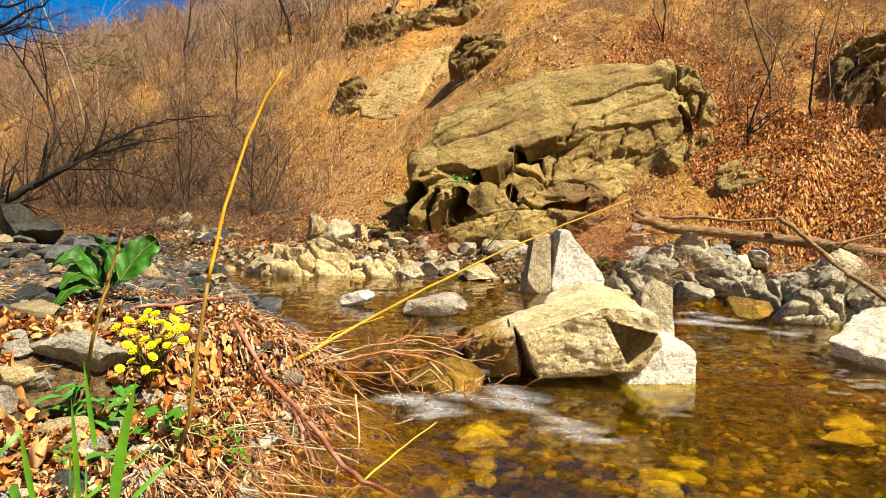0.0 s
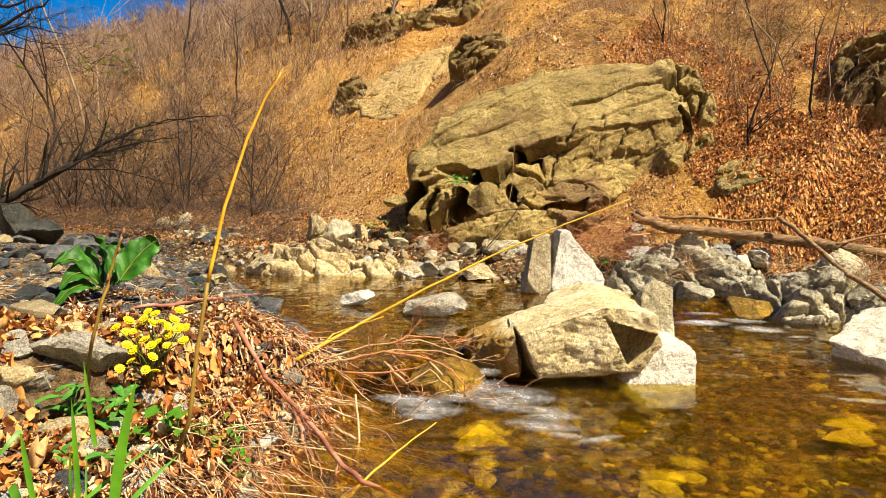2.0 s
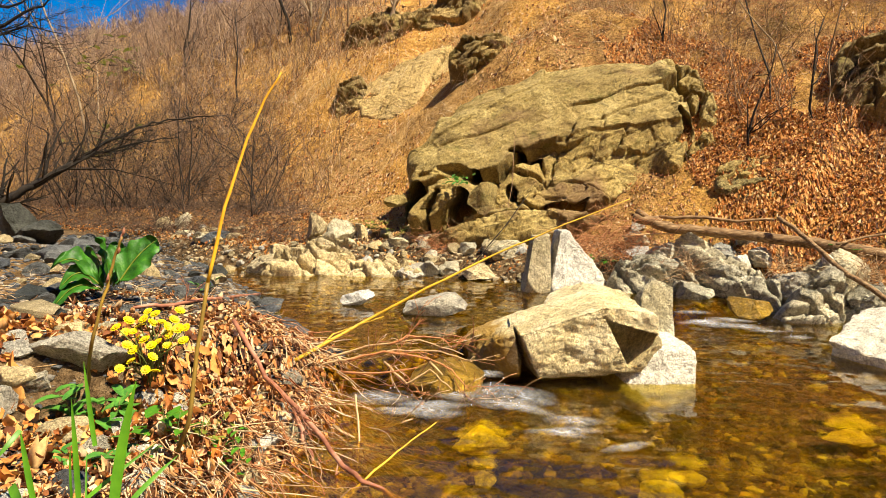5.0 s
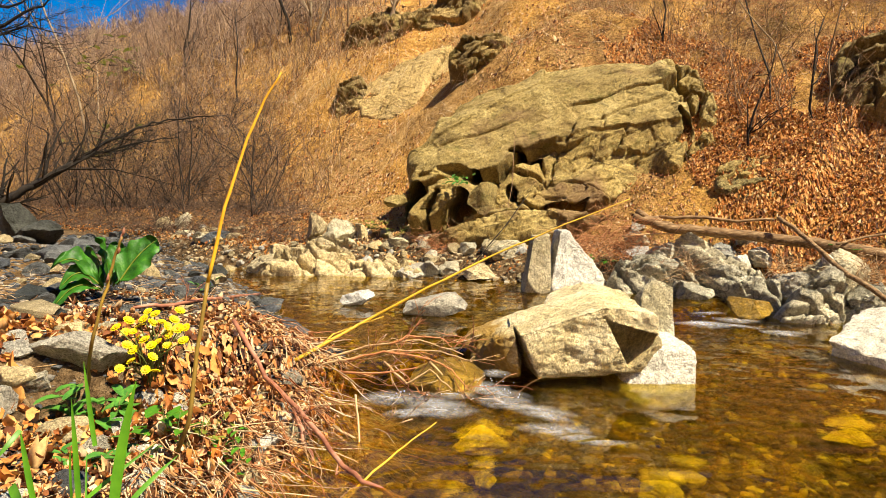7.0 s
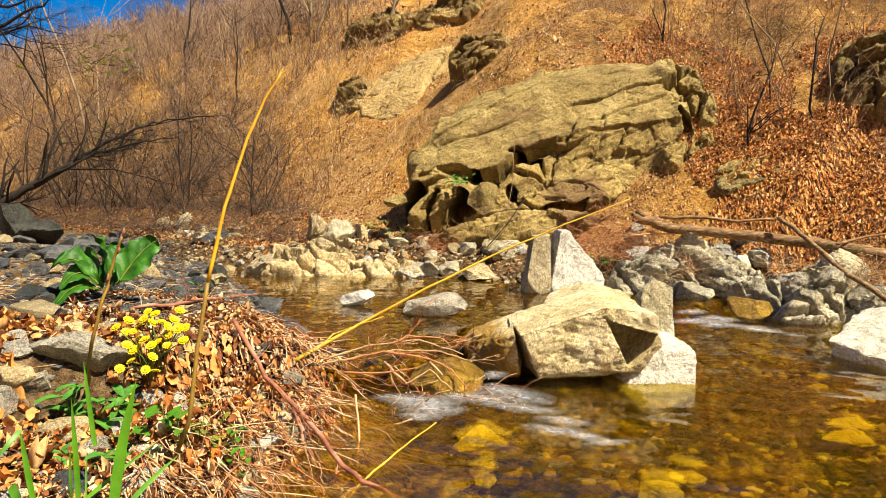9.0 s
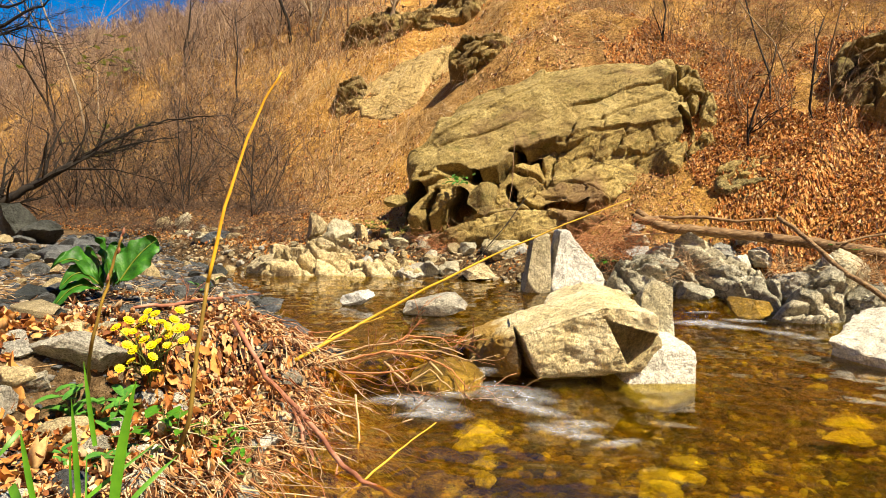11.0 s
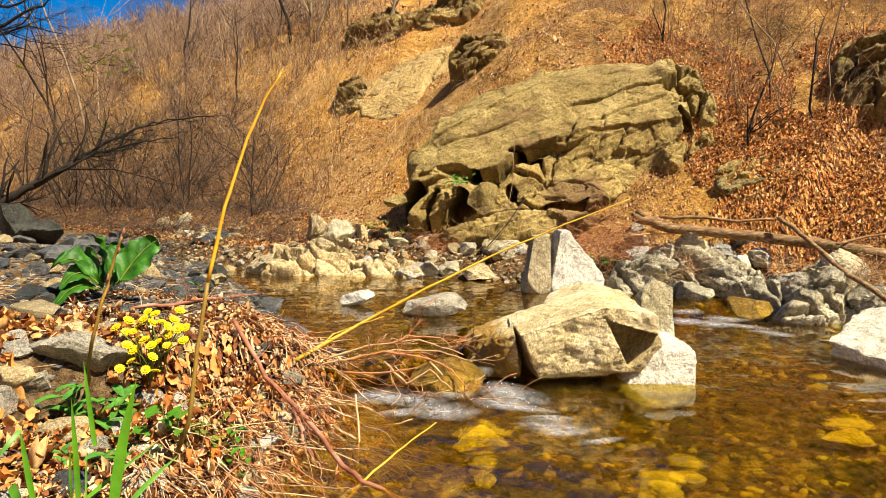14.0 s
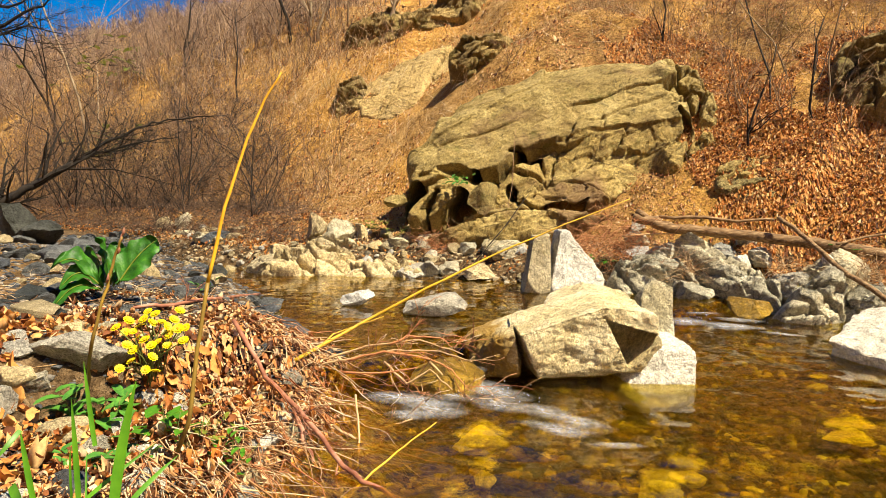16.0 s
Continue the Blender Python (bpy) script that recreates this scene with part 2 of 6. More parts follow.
def ground_material():
    m, n, l, b = material("leafy_earth")
    co = n.new("ShaderNodeTexCoord")
    patch = noise_node(n, l, 0.55, 5, 0.6)
    clump = noise_node(n, l, 3.5, 6, 0.7)
    crumb = noise_node(n, l, 28, 6, 0.75)
    earth = ramp(n, l, clump, [(0.25, (0.14, 0.07, 0.02)), (0.42, (0.50, 0.26, 0.06)), (0.58, (0.76, 0.43, 0.11)), (0.8, (0.86, 0.56, 0.20))])
    dry = ramp(n, l, clump, [(0.30, (0.13, 0.065, 0.022)), (0.45, (0.44, 0.25, 0.085)), (0.7, (0.66, 0.43, 0.18))])
    hill = mix(n, l, ramp(n, l, patch, [(0.4, 0.0), (0.6, 1.0)]), dry, earth)
    moss = noise_node(n, l, 1.3, 6, 0.7)
    hill = mix(n, l, ramp(n, l, moss, [(0.58, 0.0), (0.7, 0.6)]), hill, (0.17, 0.14, 0.03))
    pebble = noise_node(n, l, 11, 5, 0.7, distort=0.8)
    bed = ramp(n, l, pebble, [(0.30, (0.02, 0.012, 0.003)), (0.42, (0.10, 0.055, 0.008)), (0.52, (0.30, 0.17, 0.02)), (0.62, (0.52, 0.32, 0.04)), (0.74, (0.78, 0.54, 0.09))])
    bed = mix(n, l, 0.6, bed, ramp(n, l, clump, [(0.36, (0.10, 0.10, 0.10)), (0.62, (1.3, 1.2, 1.0))]), "MULTIPLY")
    soil = ramp(n, l, pebble, [(0.3, (0.03, 0.018, 0.009)), (0.5, (0.17, 0.105, 0.05)), (0.7, (0.42, 0.29, 0.16))])
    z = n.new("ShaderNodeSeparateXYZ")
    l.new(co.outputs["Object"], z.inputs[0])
    # Hillside colour goes darker brown in patches, growing from x 1 to 2.
    dark_soil = ramp(n, l, clump, [(0.3, (0.03, 0.014, 0.006)), (0.5, (0.12, 0.055, 0.02)), (0.72, (0.36, 0.20, 0.08))])
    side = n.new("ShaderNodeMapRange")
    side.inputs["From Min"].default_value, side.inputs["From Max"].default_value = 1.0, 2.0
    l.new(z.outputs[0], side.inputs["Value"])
    hill = mix(n, l, mix(n, l, 1.0, side.outputs[0], ramp(n, l, patch, [(0.32, 0.6), (0.52, 0.0)]), "MULTIPLY"), hill, dark_soil)
    col = mix(n, l, ramp(n, l, z.outputs[2], [(0.40, 0.0), (0.55, 1.0)]), soil, hill)
    col = mix(n, l, ramp(n, l, z.outputs[2], [(0.06, 0.0), (0.14, 1.0)]), bed, col)
    col = mix(n, l, 0.8, col, ramp(n, l, crumb, [(0.3, (0.3, 0.28, 0.25)), (0.5, (0.95, 0.95, 0.95)), (0.72, (1.5, 1.45, 1.35))]), "MULTIPLY")
    col = base_colour(n, l, b, col)
    b.inputs["Roughness"].default_value, b.inputs["Specular IOR Level"].default_value = 0.95, 0.1
    ch = bump(n, l, b, crumb, 0.9, 0.03)
    bump(n, l, b, clump, 0.7, 0.10, ch)
    return m


def water_material():
    m, n, l, b = material("clear_amber_water")
    n.remove(b)
    tint = n.new("ShaderNodeBsdfTransparent")
    tint.inputs[0].default_value = (0.98, 0.86, 0.22, 1)
    bend = n.new("ShaderNodeBsdfRefraction")
    bend.inputs["Color"].default_value, bend.inputs["IOR"].default_value, bend.inputs["Roughness"].default_value = (0.98, 0.86, 0.22, 1), 1.33, 0.0
    gloss = n.new("ShaderNodeBsdfGlossy")
    gloss.inputs["Color"].default_value, gloss.inputs["Roughness"].default_value = (1, 1, 1, 1), 0.03
    fres = n.new("ShaderNodeFresnel")
    fres.inputs["IOR"].default_value = 1.33
    wave = noise_node(n, l, 17, 5, 0.62, stretch=(0.8, 2.0, 1.0), distort=1.2)
    bp = n.new("ShaderNodeBump")
    bp.inputs["Strength"].default_value, bp.inputs["Distance"].default_value = 0.30, 0.022
    l.new(wave, bp.inputs["Height"])
    l.new(bp.outputs[0], bend.inputs["Normal"])
    body, top = n.new("ShaderNodeMixShader"), n.new("ShaderNodeMixShader")
    body.inputs[0].default_value = 0.55
    l.new(tint.outputs[0], body.inputs[1])
    l.new(bend.outputs[0], body.inputs[2])
    l.new(fres.outputs[0], top.inputs[0])
    l.new(body.outputs[0], top.inputs[1])
    l.new(gloss.outputs[0], top.inputs[2])
    l.new(top.outputs[0], n["Material Output"].inputs["Surface"])
    return m


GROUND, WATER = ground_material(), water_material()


# ---- mesh helpers ----
class Build:
    """Collects vertices and faces of one mesh."""

    def __init__(self):
        self.v, self.f = [], []

    def tube(self, points, radii, sides=5):
        base = len(self.v)
        pts = [Vector(p) for p in points]
        for i, p in enumerate(pts):
            way = (pts[min(i + 1, len(pts) - 1)] - pts[max(i - 1, 0)]).normalized()
            a = way.orthogonal().normalized() if i == 0 else (a - way * a.dot(way)).normalized()
            c = way.cross(a)
            for s in range(sides):
                t = 2 * math.pi * s / sides
                self.v.append(p + (a * math.cos(t) + c * math.sin(t)) * radii[i])
        for i in range(len(pts) - 1):
            for s in range(sides):
                q, r = base + i * sides, (s + 1) % sides
                self.f.append((q + s, q + r, q + sides + r, q + sides + s))
        self.f.append(tuple(base + s for s in reversed(range(sides))))
        self.f.append(tuple(base + (len(pts) - 1) * sides + s for s in range(sides)))

    def add(self, verts, faces):
        base = len(self.v)
        self.v += [Vector(p) for p in verts]
        self.f += [tuple(base + i for i in f) for f in faces]

    def mesh(self, name, mat, smooth=True):
        me = bpy.data.meshes.new(name)
        me.from_pydata(self.v, [], self.f)
        me.materials.append(mat)
        if smooth:
            me.polygons.foreach_set("use_smooth", [True] * len(me.polygons))
        return me


def put(name, build, mat, parent=None, label="", smooth=True):
    """Links a Build as one mesh object, under its thing where one is given."""
    ob = new(name, build.mesh(name, mat, smooth))
    ob.parent = parent
    if label:
        ob["label"] = label
    return ob


def part(name, bm, mat, parent=None, label="", sharp=0.6):
    """Links a bmesh as one mesh object."""
    for f in bm.faces:
        f.smooth = True
    for e in bm.edges:
        if len(e.link_faces) == 2 and e.calc_face_angle() > sharp:
            e.smooth = False
    me = bpy.data.meshes.new(name)
    bm.to_mesh(me)
    bm.free()
    me.materials.append(mat)
    ob = new(name, me)
    ob.parent = parent
    if label:
        ob["label"] = label
    return ob


def numpy_mesh(name, verts, quads, mat, smooth=False):
    me = bpy.data.meshes.new(name)
    n = quads.shape[1]
    me.vertices.add(len(verts))
    me.vertices.foreach_set("co", np.asarray(verts, dtype=np.float32).ravel())
    me.loops.add(quads.size)
    me.loops.foreach_set("vertex_index", np.asarray(quads, dtype=np.int32).ravel())
    me.polygons.add(len(quads))
    me.polygons.foreach_set("loop_start", np.arange(len(quads), dtype=np.int32) * n)
    me.polygons.foreach_set("use_smooth", np.full(len(quads), smooth))
    me.update(calc_edges=True)
    me.validate()
    me.materials.append(mat)
    return me


def grid_faces(nx, ny):
    i = (np.arange(ny - 1)[:, None] * nx + np.arange(nx - 1)[None, :]).ravel()
    return np.stack([i, i + 1, i + nx + 1, i + nx], 1)


def ground_at(x, y):
    return float(height(np.float64(x), np.float64(y)))


def spread(core, far, growth=1.12):
    """Grid lines: an even core, then ever wider steps out to far on both sides."""
    lo, hi, step = list(core), list(core), core[1] - core[0]
    out = list(core)
    s = step
    while out[-1] < far:
        s *= growth
        out.append(out[-1] + s)
    s = step
    while out[0] > -far:
        s *= growth
        out.insert(0, out[0] - s)
    return np.array(out)


# ---- ground and water ----
gx = spread(np.arange(-4.5, 5.0, 0.05), 1500)
gy = np.concatenate([spread(np.arange(1.4, 9.6, 0.045), 1500, 1.06)])
GX, GY = np.meshgrid(gx, gy)
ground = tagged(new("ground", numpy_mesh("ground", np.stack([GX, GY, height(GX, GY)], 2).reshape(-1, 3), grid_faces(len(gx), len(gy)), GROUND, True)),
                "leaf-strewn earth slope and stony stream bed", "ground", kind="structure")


def ripples(x, y, size):
    return size * (0.9 * (fbm(x * 5 + 2 * y, y * 7, 21, 3) - 0.5) + 0.5 * (fbm(x * 14, y * 19, 27, 2) - 0.5))


wx, wy = np.arange(-3.5, 7.0, 0.03), np.arange(-0.5, 7.6, 0.03)
WX, WY = np.meshgrid(wx, wy)
lower_water = tagged(new("lower_water", numpy_mesh("lower_water", np.stack([WX, WY, ripples(WX, WY, 0.014)], 2).reshape(-1, 3), grid_faces(len(wx), len(wy)), WATER, True)),
                     "clear shallow amber water rippling over stones", "water", kind="structure")
UPPER = 0.10
wx, wy = np.arange(-6.5, 5.0, 0.035), np.arange(0, 1, 0.0035)
WX, B = np.meshgrid(wx, wy)
edge_y = 3.2 + 0.59 / 0.81 * (WX + 0.5) + 0.10 * (vnoise(WX * 3, WX * 0, 31) - 0.5)
WY = edge_y - 0.16 + B * (12.0 - edge_y)
fall = sm(WY - edge_y, -0.17, 0.02)
WZ = -0.02 + (UPPER + 0.02) * fall + ripples(WX, WY, 0.008) + ripples(WX * 1.7, WY * 1.7, 0.03) * (1 - sm(np.abs(WY - edge_y), 0.0, 0.3))
upper_water = tagged(new("upper_water", numpy_mesh("upper_water", np.stack([WX, WY, WZ], 2).reshape(-1, 3), grid_faces(len(wx), len(wy)), WATER, True)),
                     "calm amber pool spilling over a low stone step", "water", kind="structure")


# ---- rocks ----
def rock_mesh(name, size, seed, mat, cuts=9, depth=(0.55, 0.9), detail=3, lump=0.07, fine=0.045, planes=(), shape=None, worn=0):
    """A broken stone: a ball cut by planes, then roughened. size: full width, depth and height; planes: extra cuts (normal, offset of the half size)."""
    rnd = random.Random(seed)
    bm = bmesh.new()
    bmesh.ops.create_icosphere(bm, subdivisions=detail, radius=1)
    cut = [(Vector(nrm).normalized(), off) for nrm, off in planes]
    for _ in range(cuts):
        cut.append((Vector((rnd.gauss(0, 1), rnd.gauss(0, 1), rnd.gauss(0, 0.8))).normalized(), rnd.uniform(*depth)))
    half, off = Vector(size) / 2, Vector((seed * 3.1, seed * 1.7, 0))
    ways = []
    for v in bm.verts:
        ways.append(v.co.normalized())
        p = v.co * 1.25
        for nrm, o in cut * (1 if cuts else 3):
            over = p.dot(nrm) - o
            if over > 0:
                p -= nrm * over
        v.co = p
    for _ in range(worn):
        bmesh.ops.smooth_vert(bm, verts=bm.verts, factor=0.5, use_axis_x=True, use_axis_y=True, use_axis_z=True)
    for v, way in zip(bm.verts, ways):
        p = v.co
        q = p if cuts else Vector((p.x * half.x, p.y * half.y, p.z * half.z)) * 2.4
        p += way * (lump * noise.fractal(q * 1.6 + off, 1, 2, 3) + fine * noise.fractal(q * 5 + off, 0.75, 2, 5))
        v.co = Vector((p.x * half.x, p.y * half.y, p.z * half.z))
        if shape:
            shape(v.co, half)
    for f in bm.faces:
        f.smooth = True
    bm.normal_update()
    for e in bm.edges:
        if e.calc_face_angle(0) > (0.55 if detail < 5 else 0.9):
            e.smooth = False
    me = bpy.data.meshes.new(name)
    bm.to_mesh(me)
    bm.free()
    me.materials.append(mat)
    return me


def rock(name, at, size, seed, mat, label, turn=(0, 0, 0), category="rock", group="", **more):
    ob = new(name, rock_mesh(name, size, seed, mat, **more))
    ob.matrix_world = pose(*at, *turn)
    return tagged(ob, label, category, group)


def cell_relief(a, b, seeds, rnd, depth, tilt, crack=0.0, gap=0.05, slant=0.53, long=2.5):
    """Angular relief: each point takes the tilted plane of the seed nearest to it, with open joints between where a crack depth is given."""
    wa = a + 0.10 * (fbm(a * 4, b * 4, seeds) - 0.5) + 0.03 * (fbm(a * 16, b * 16, seeds + 2) - 0.5)
    wb = b + 0.10 * (fbm(a * 4, b * 4, seeds + 5) - 0.5) + 0.03 * (fbm(a * 16, b * 16, seeds + 7) - 0.5)
    best, second, out = np.full(a.shape, 1e9), np.full(a.shape, 1e9), np.zeros(a.shape)
    ca, sa_ = math.cos(slant), math.sin(slant)
    for _ in range(seeds):
        sa, sb = rnd.uniform(a.min(), a.max()), rnd.uniform(b.min(), b.max())
        o, ta, tb = rnd.uniform(-depth, depth), rnd.uniform(-tilt, tilt), rnd.uniform(-tilt, tilt)
        c = ca * (wa - sa) + sa_ * (wb - sb)
        e = -sa_ * (wa - sa) + ca * (wb - sb)
        far = np.hypot(c, e * long)
        hit = far < best
        second = np.where(hit, best, np.minimum(second, far))
        best = np.where(hit, far, best)
        out = np.where(hit, o + ta * (a - sa) + tb * (b - sb), out)
    if crack:
        out = out - crack * (1 - sm(second - best, 0.0, gap))
    return out


def inside(a, b, outline):
    """Signed distance to an outline, positive inside."""
    best, odd = np.full(a.shape, 1e9), np.zeros(a.shape, bool)
    for (x0, y0), (x1, y1) in zip(outline, outline[1:] + outline[:1]):
        t = np.clip(((a - x0) * (x1 - x0) + (b - y0) * (y1 - y0)) / ((x1 - x0) ** 2 + (y1 - y0) ** 2), 0, 1)
        best = np.minimum(best, np.hypot(a - x0 - t * (x1 - x0), b - y0 - t * (y1 - y0)))
        odd ^= ((y0 > b) != (y1 > b)) & (a < (x1 - x0) * (b - y0) / (y1 - y0 + 1e-9) + x0)
    return np.where(odd, best, -best)


def outcrop(name, at, turn, lean, outline, seed, mat, label, relief, bulge=0.35, step=0.013, split=None, smooth=None, hollow=None):
    """A rock face bedded into the slope. The outline is in metres along and up the face; split names its upper and lower part."""
    rnd = random.Random(seed)
    lo, hi = np.min(outline, 0) - 0.15, np.max(outline, 0) + 0.15
    ua, ub = np.arange(lo[0], hi[0], step), np.arange(lo[1], hi[1], step)
    A, Bm = np.meshgrid(ua, ub)
    d = inside(A + 0.16 * (fbm(A * 3, Bm * 3, seed) - 0.5), Bm + 0.16 * (fbm(A * 3, Bm * 3, seed + 4) - 0.5), outline)
    out = bulge * (0.45 * sm(d, -0.04, 0.05) + 0.55 * sm(d, 0.0, 0.45)) - 0.9 * sm(-d, 0.0, 0.15)
    r = relief(A, Bm, rnd)
    out = out + r * sm(d, -0.05, 0.12)
    area = (hi[0] - lo[0]) * (hi[1] - lo[1])
    wear = cell_relief(A, Bm, int(7 * area) + 4, rnd, 0.022, 0.12, 0.03, 0.03) * (0.35 + 1.3 * sm(fbm(A * 0.9, Bm * 0.9, seed + 2), 0.4, 0.62)) + cell_relief(A, Bm, int(26 * area) + 6, rnd, 0.010, 0.14)
    wear = wear + cell_relief(A, Bm, min(500, int(90 * area)), rnd, 0.006, 0.22, 0.012, 0.012) + 0.04 * (fbm(A * 2.2, Bm * 2.6, seed + 8) - 0.5)
    out = out + wear * (1 if smooth is None else smooth(A, Bm)) + 0.03 * (fbm(A * 9 - Bm * 4, Bm * 11, seed + 12, 4) - 0.5)
    deep = hollow(A, Bm) if hollow else 0 * A
    slant = radians(lean)
    V = np.stack([A, deep * math.cos(slant) - out, Bm + deep * math.sin(slant)], 2).reshape(-1, 3)
    F = grid_faces(len(ua), len(ub))
    F = F[(d.ravel()[F] > -0.14).any(1)]
    thing = new(name)
    thing.matrix_world = pose(*at, -lean, 0, turn)
    low = split(V[F[:, 0], 0], V[F[:, 0], 2]) if split else np.zeros(len(F), bool)
    for nm, pick in (("rock_slab", ~low), ("broken_ledge", low)):
        if pick.any():
            used, inv = np.unique(F[pick], return_inverse=True)
            me = numpy_mesh(nm, V[used], inv.reshape(-1, 4), mat, True)
            new(nm, me).parent = thing
    return tagged(thing, label, "rock outcrop")


ICO = bmesh.new()
bmesh.ops.create_icosphere(ICO, subdivisions=1, radius=1)
ICO_V, ICO_F = np.array([v.co for v in ICO.verts]), np.array([[v.index for v in f.verts] for f in ICO.faces])
ICO.free()


def gravel(name, x, y, size, mat, label, seed, sink=0.0):
    """Small stones past counting, as one mesh."""
    g = np.random.default_rng(seed)
    n = len(x)
    s = size[0] + (size[1] - size[0]) * g.random(n) ** 2.5
    V = ICO_V[None] * (1 + g.normal(0, 0.16, (n, len(ICO_V), 1))) * np.stack([0.5 * s, 0.5 * s * g.uniform(0.6, 1, n), 0.5 * s * g.uniform(0.35, 0.7, n)], 1)[:, None]
    a = g.random(n) * 6.283
    ca, sa = np.cos(a)[:, None], np.sin(a)[:, None]
    V = np.stack([V[..., 0] * ca - V[..., 1] * sa + x[:, None], V[..., 0] * sa + V[..., 1] * ca + y[:, None], V[..., 2] + (height(x, y) + sink * s)[:, None]], 2)
    F = (ICO_F[None] + (np.arange(n) * len(ICO_V))[:, None, None]).reshape(-1, 3)
    return tagged(new(name, numpy_mesh(name, V.reshape(-1, 3), F, mat, False)), label, "gravel", kind="stuff")



def ledge_line(a):
    """The overhanging lower edge of the slab, climbing to the far end."""
    return np.interp(a, [-0.5, -0.07, 0.28, 0.46, 0.70, 0.96, 1.17, 1.48, 2.2, 3.2], [0.86, 0.76, 0.84, 0.72, 0.78, 1.05, 1.12, 1.24, 1.34, 1.5]) + 0.05 * (vnoise(a * 7, a * 0, 45) - 0.5)


def foot_line(a):
    """The crack above the long foot ledge."""
    return np.interp(a, [-0.3, 0.06, 0.76, 1.81, 2.6], [-0.15, -0.06, 0.17, 0.27, 0.62]) + 0.04 * (vnoise(a * 6, a * 0, 47) - 0.5)


def main_relief(a, b, rnd):
    """One broad slab over broken ledges, an open cleft at one end and a shattered edge at the other."""
    gap = ledge_line(a) - b
    under = sm(gap, -0.012, 0.02)
    slab = 0.08 + 0.07 * (fbm(a * 0.7 - b * 0.5, b * 1.1, 41) - 0.5) + cell_relief(a, b, 9, rnd, 0.03, 0.05, 0.015, 0.02) + 0.04 * sm(0.35 - np.abs(b - 1.55 - 0.2 * a), 0, 0.3) * sm(a, 0.9, 1.2) * sm(2.5 - a, 0, 0.3)
    for off, tilt, cut, k in ((1.62, 0.34, 0.05, 43), (2.10, 0.15, 0.06, 44), (1.30, 0.42, 0.04, 46)):
        near = b - off - tilt * (a - 1.5) + 0.16 * (fbm(a * 2, a * 0, k) - 0.5)
        slab = slab - cut * np.exp(-(near / 0.018) ** 2) * sm(fbm(a * 1.6, a * 0 + k, k), 0.45, 0.6)
    blocks = cell_relief(a, b, 40, rnd, 0.08, 0.35, 0.30, 0.07, 0.2, 1.5) - 0.02
    tilted = 0.05 - 0.30 * np.clip(gap, 0, 0.35) + cell_relief(a, b, 40, rnd, 0.04, 0.25, 0.08, 0.04)
    low = blocks + (tilted - blocks) * sm(a, 0.95, 1.35)
    lip = -0.20 * np.exp(-np.clip(gap - 0.03, 0, 9) / 0.10) * (1 - sm(a, 1.0, 1.35)) * sm(a, -0.1, 0.25)
    foot = sm(foot_line(a) - b, -0.01, 0.03)
    ledge = 0.12 + cell_relief(a, b, 10, rnd, 0.04, 0.15, 0.08, 0.04, 0.1, 2.5)
    slot = -0.22 * np.exp(-((b - foot_line(a) - 0.03) / 0.035) ** 2)
    out = (1 - under) * slab + under * ((1 - foot) * (low + lip) + foot * ledge) + slot
    end = sm(a - 0.12 * np.sin(b * 5), 2.40, 2.62)
    out = out * (1 - 0.6 * end) + end * (cell_relief(a, b, 60, rnd, 0.10, 0.5, 0.22, 0.07, 1.2, 1.6) + 0.02)
    return out


def main_hollows(a, b):
    """Level clefts running back under the slab and between the blocks."""
    deep = 0 * a
    for ca, cb, wa, wb, dp in ((-0.27, 0.34, 0.16, 0.30, 1.6), (0.02, 0.30, 0.05, 0.20, 0.8), (0.29, 0.27, 0.10, 0.19, 1.1), (0.58, 0.70, 0.17, 0.055, 0.7), (0.98, 0.98, 0.20, 0.05, 0.6), (0.90, 0.44, 0.07, 0.13, 0.7), (1.35, 0.31, 0.30, 0.045, 0.6), (2.15, 0.52, 0.10, 0.10, 0.5), (2.66, 1.35, 0.05, 0.22, 0.5), (2.72, 0.85, 0.10, 0.07, 0.5)):
        r = np.hypot((a - ca + 0.06 * np.sin(b * 11 + ca)) / wa, (b - cb - 0.25 * (a - ca) + 0.05 * np.sin(a * 13)) / wb)
        deep = np.maximum(deep, dp * sm(1.12 - r, 0, 0.22))
    return deep


def rough_relief(a, b, rnd):
    return cell_relief(a, b, 30, rnd, 0.09, 0.4, 0.16, 0.06)


def slab_relief(a, b, rnd):
    return cell_relief(a, b, 9, rnd, 0.04, 0.12, 0.05, 0.03)


def shelf_relief(a, b, rnd):
    """Bedded bank rock: long slanting blocks with open joints."""
    return cell_relief(a, b, 16, rnd, 0.06, 0.30, 0.14, 0.05, -0.45, 2.2)


face = outcrop("rock_outcrop", (-0.149, 7.200, 0.412), -14, 36,
        [(-0.41, 1.09), (-0.24, 1.3), (-0.09, 1.67), (0.31, 1.99), (0.74, 2.15), (1.1, 2.36), (1.62, 2.45), (2.2, 2.47), (2.64, 2.48), (2.89, 2.33), (3.01, 1.87), (3.06, 1.43), (2.93, 0.99), (2.72, 0.81), (2.52, 0.65), (2.14, 0.45), (1.89, 0.21), (1.48, -0.02), (0.93, -0.21), (0.28, -0.22), (-0.08, -0.04), (-0.3, 0.1), (-0.33, 0.51)],
        3, CLIFF, "olive-brown rock face with a broad slab over broken shadowed ledges", main_relief, bulge=0.22, smooth=lambda a, b: 1.0 - 0.68 * sm(b - ledge_line(a), -0.05, 0.05) * (1 - sm(a, 2.3, 2.6)), hollow=main_hollows, split=lambda a, b: b < ledge_line(a))
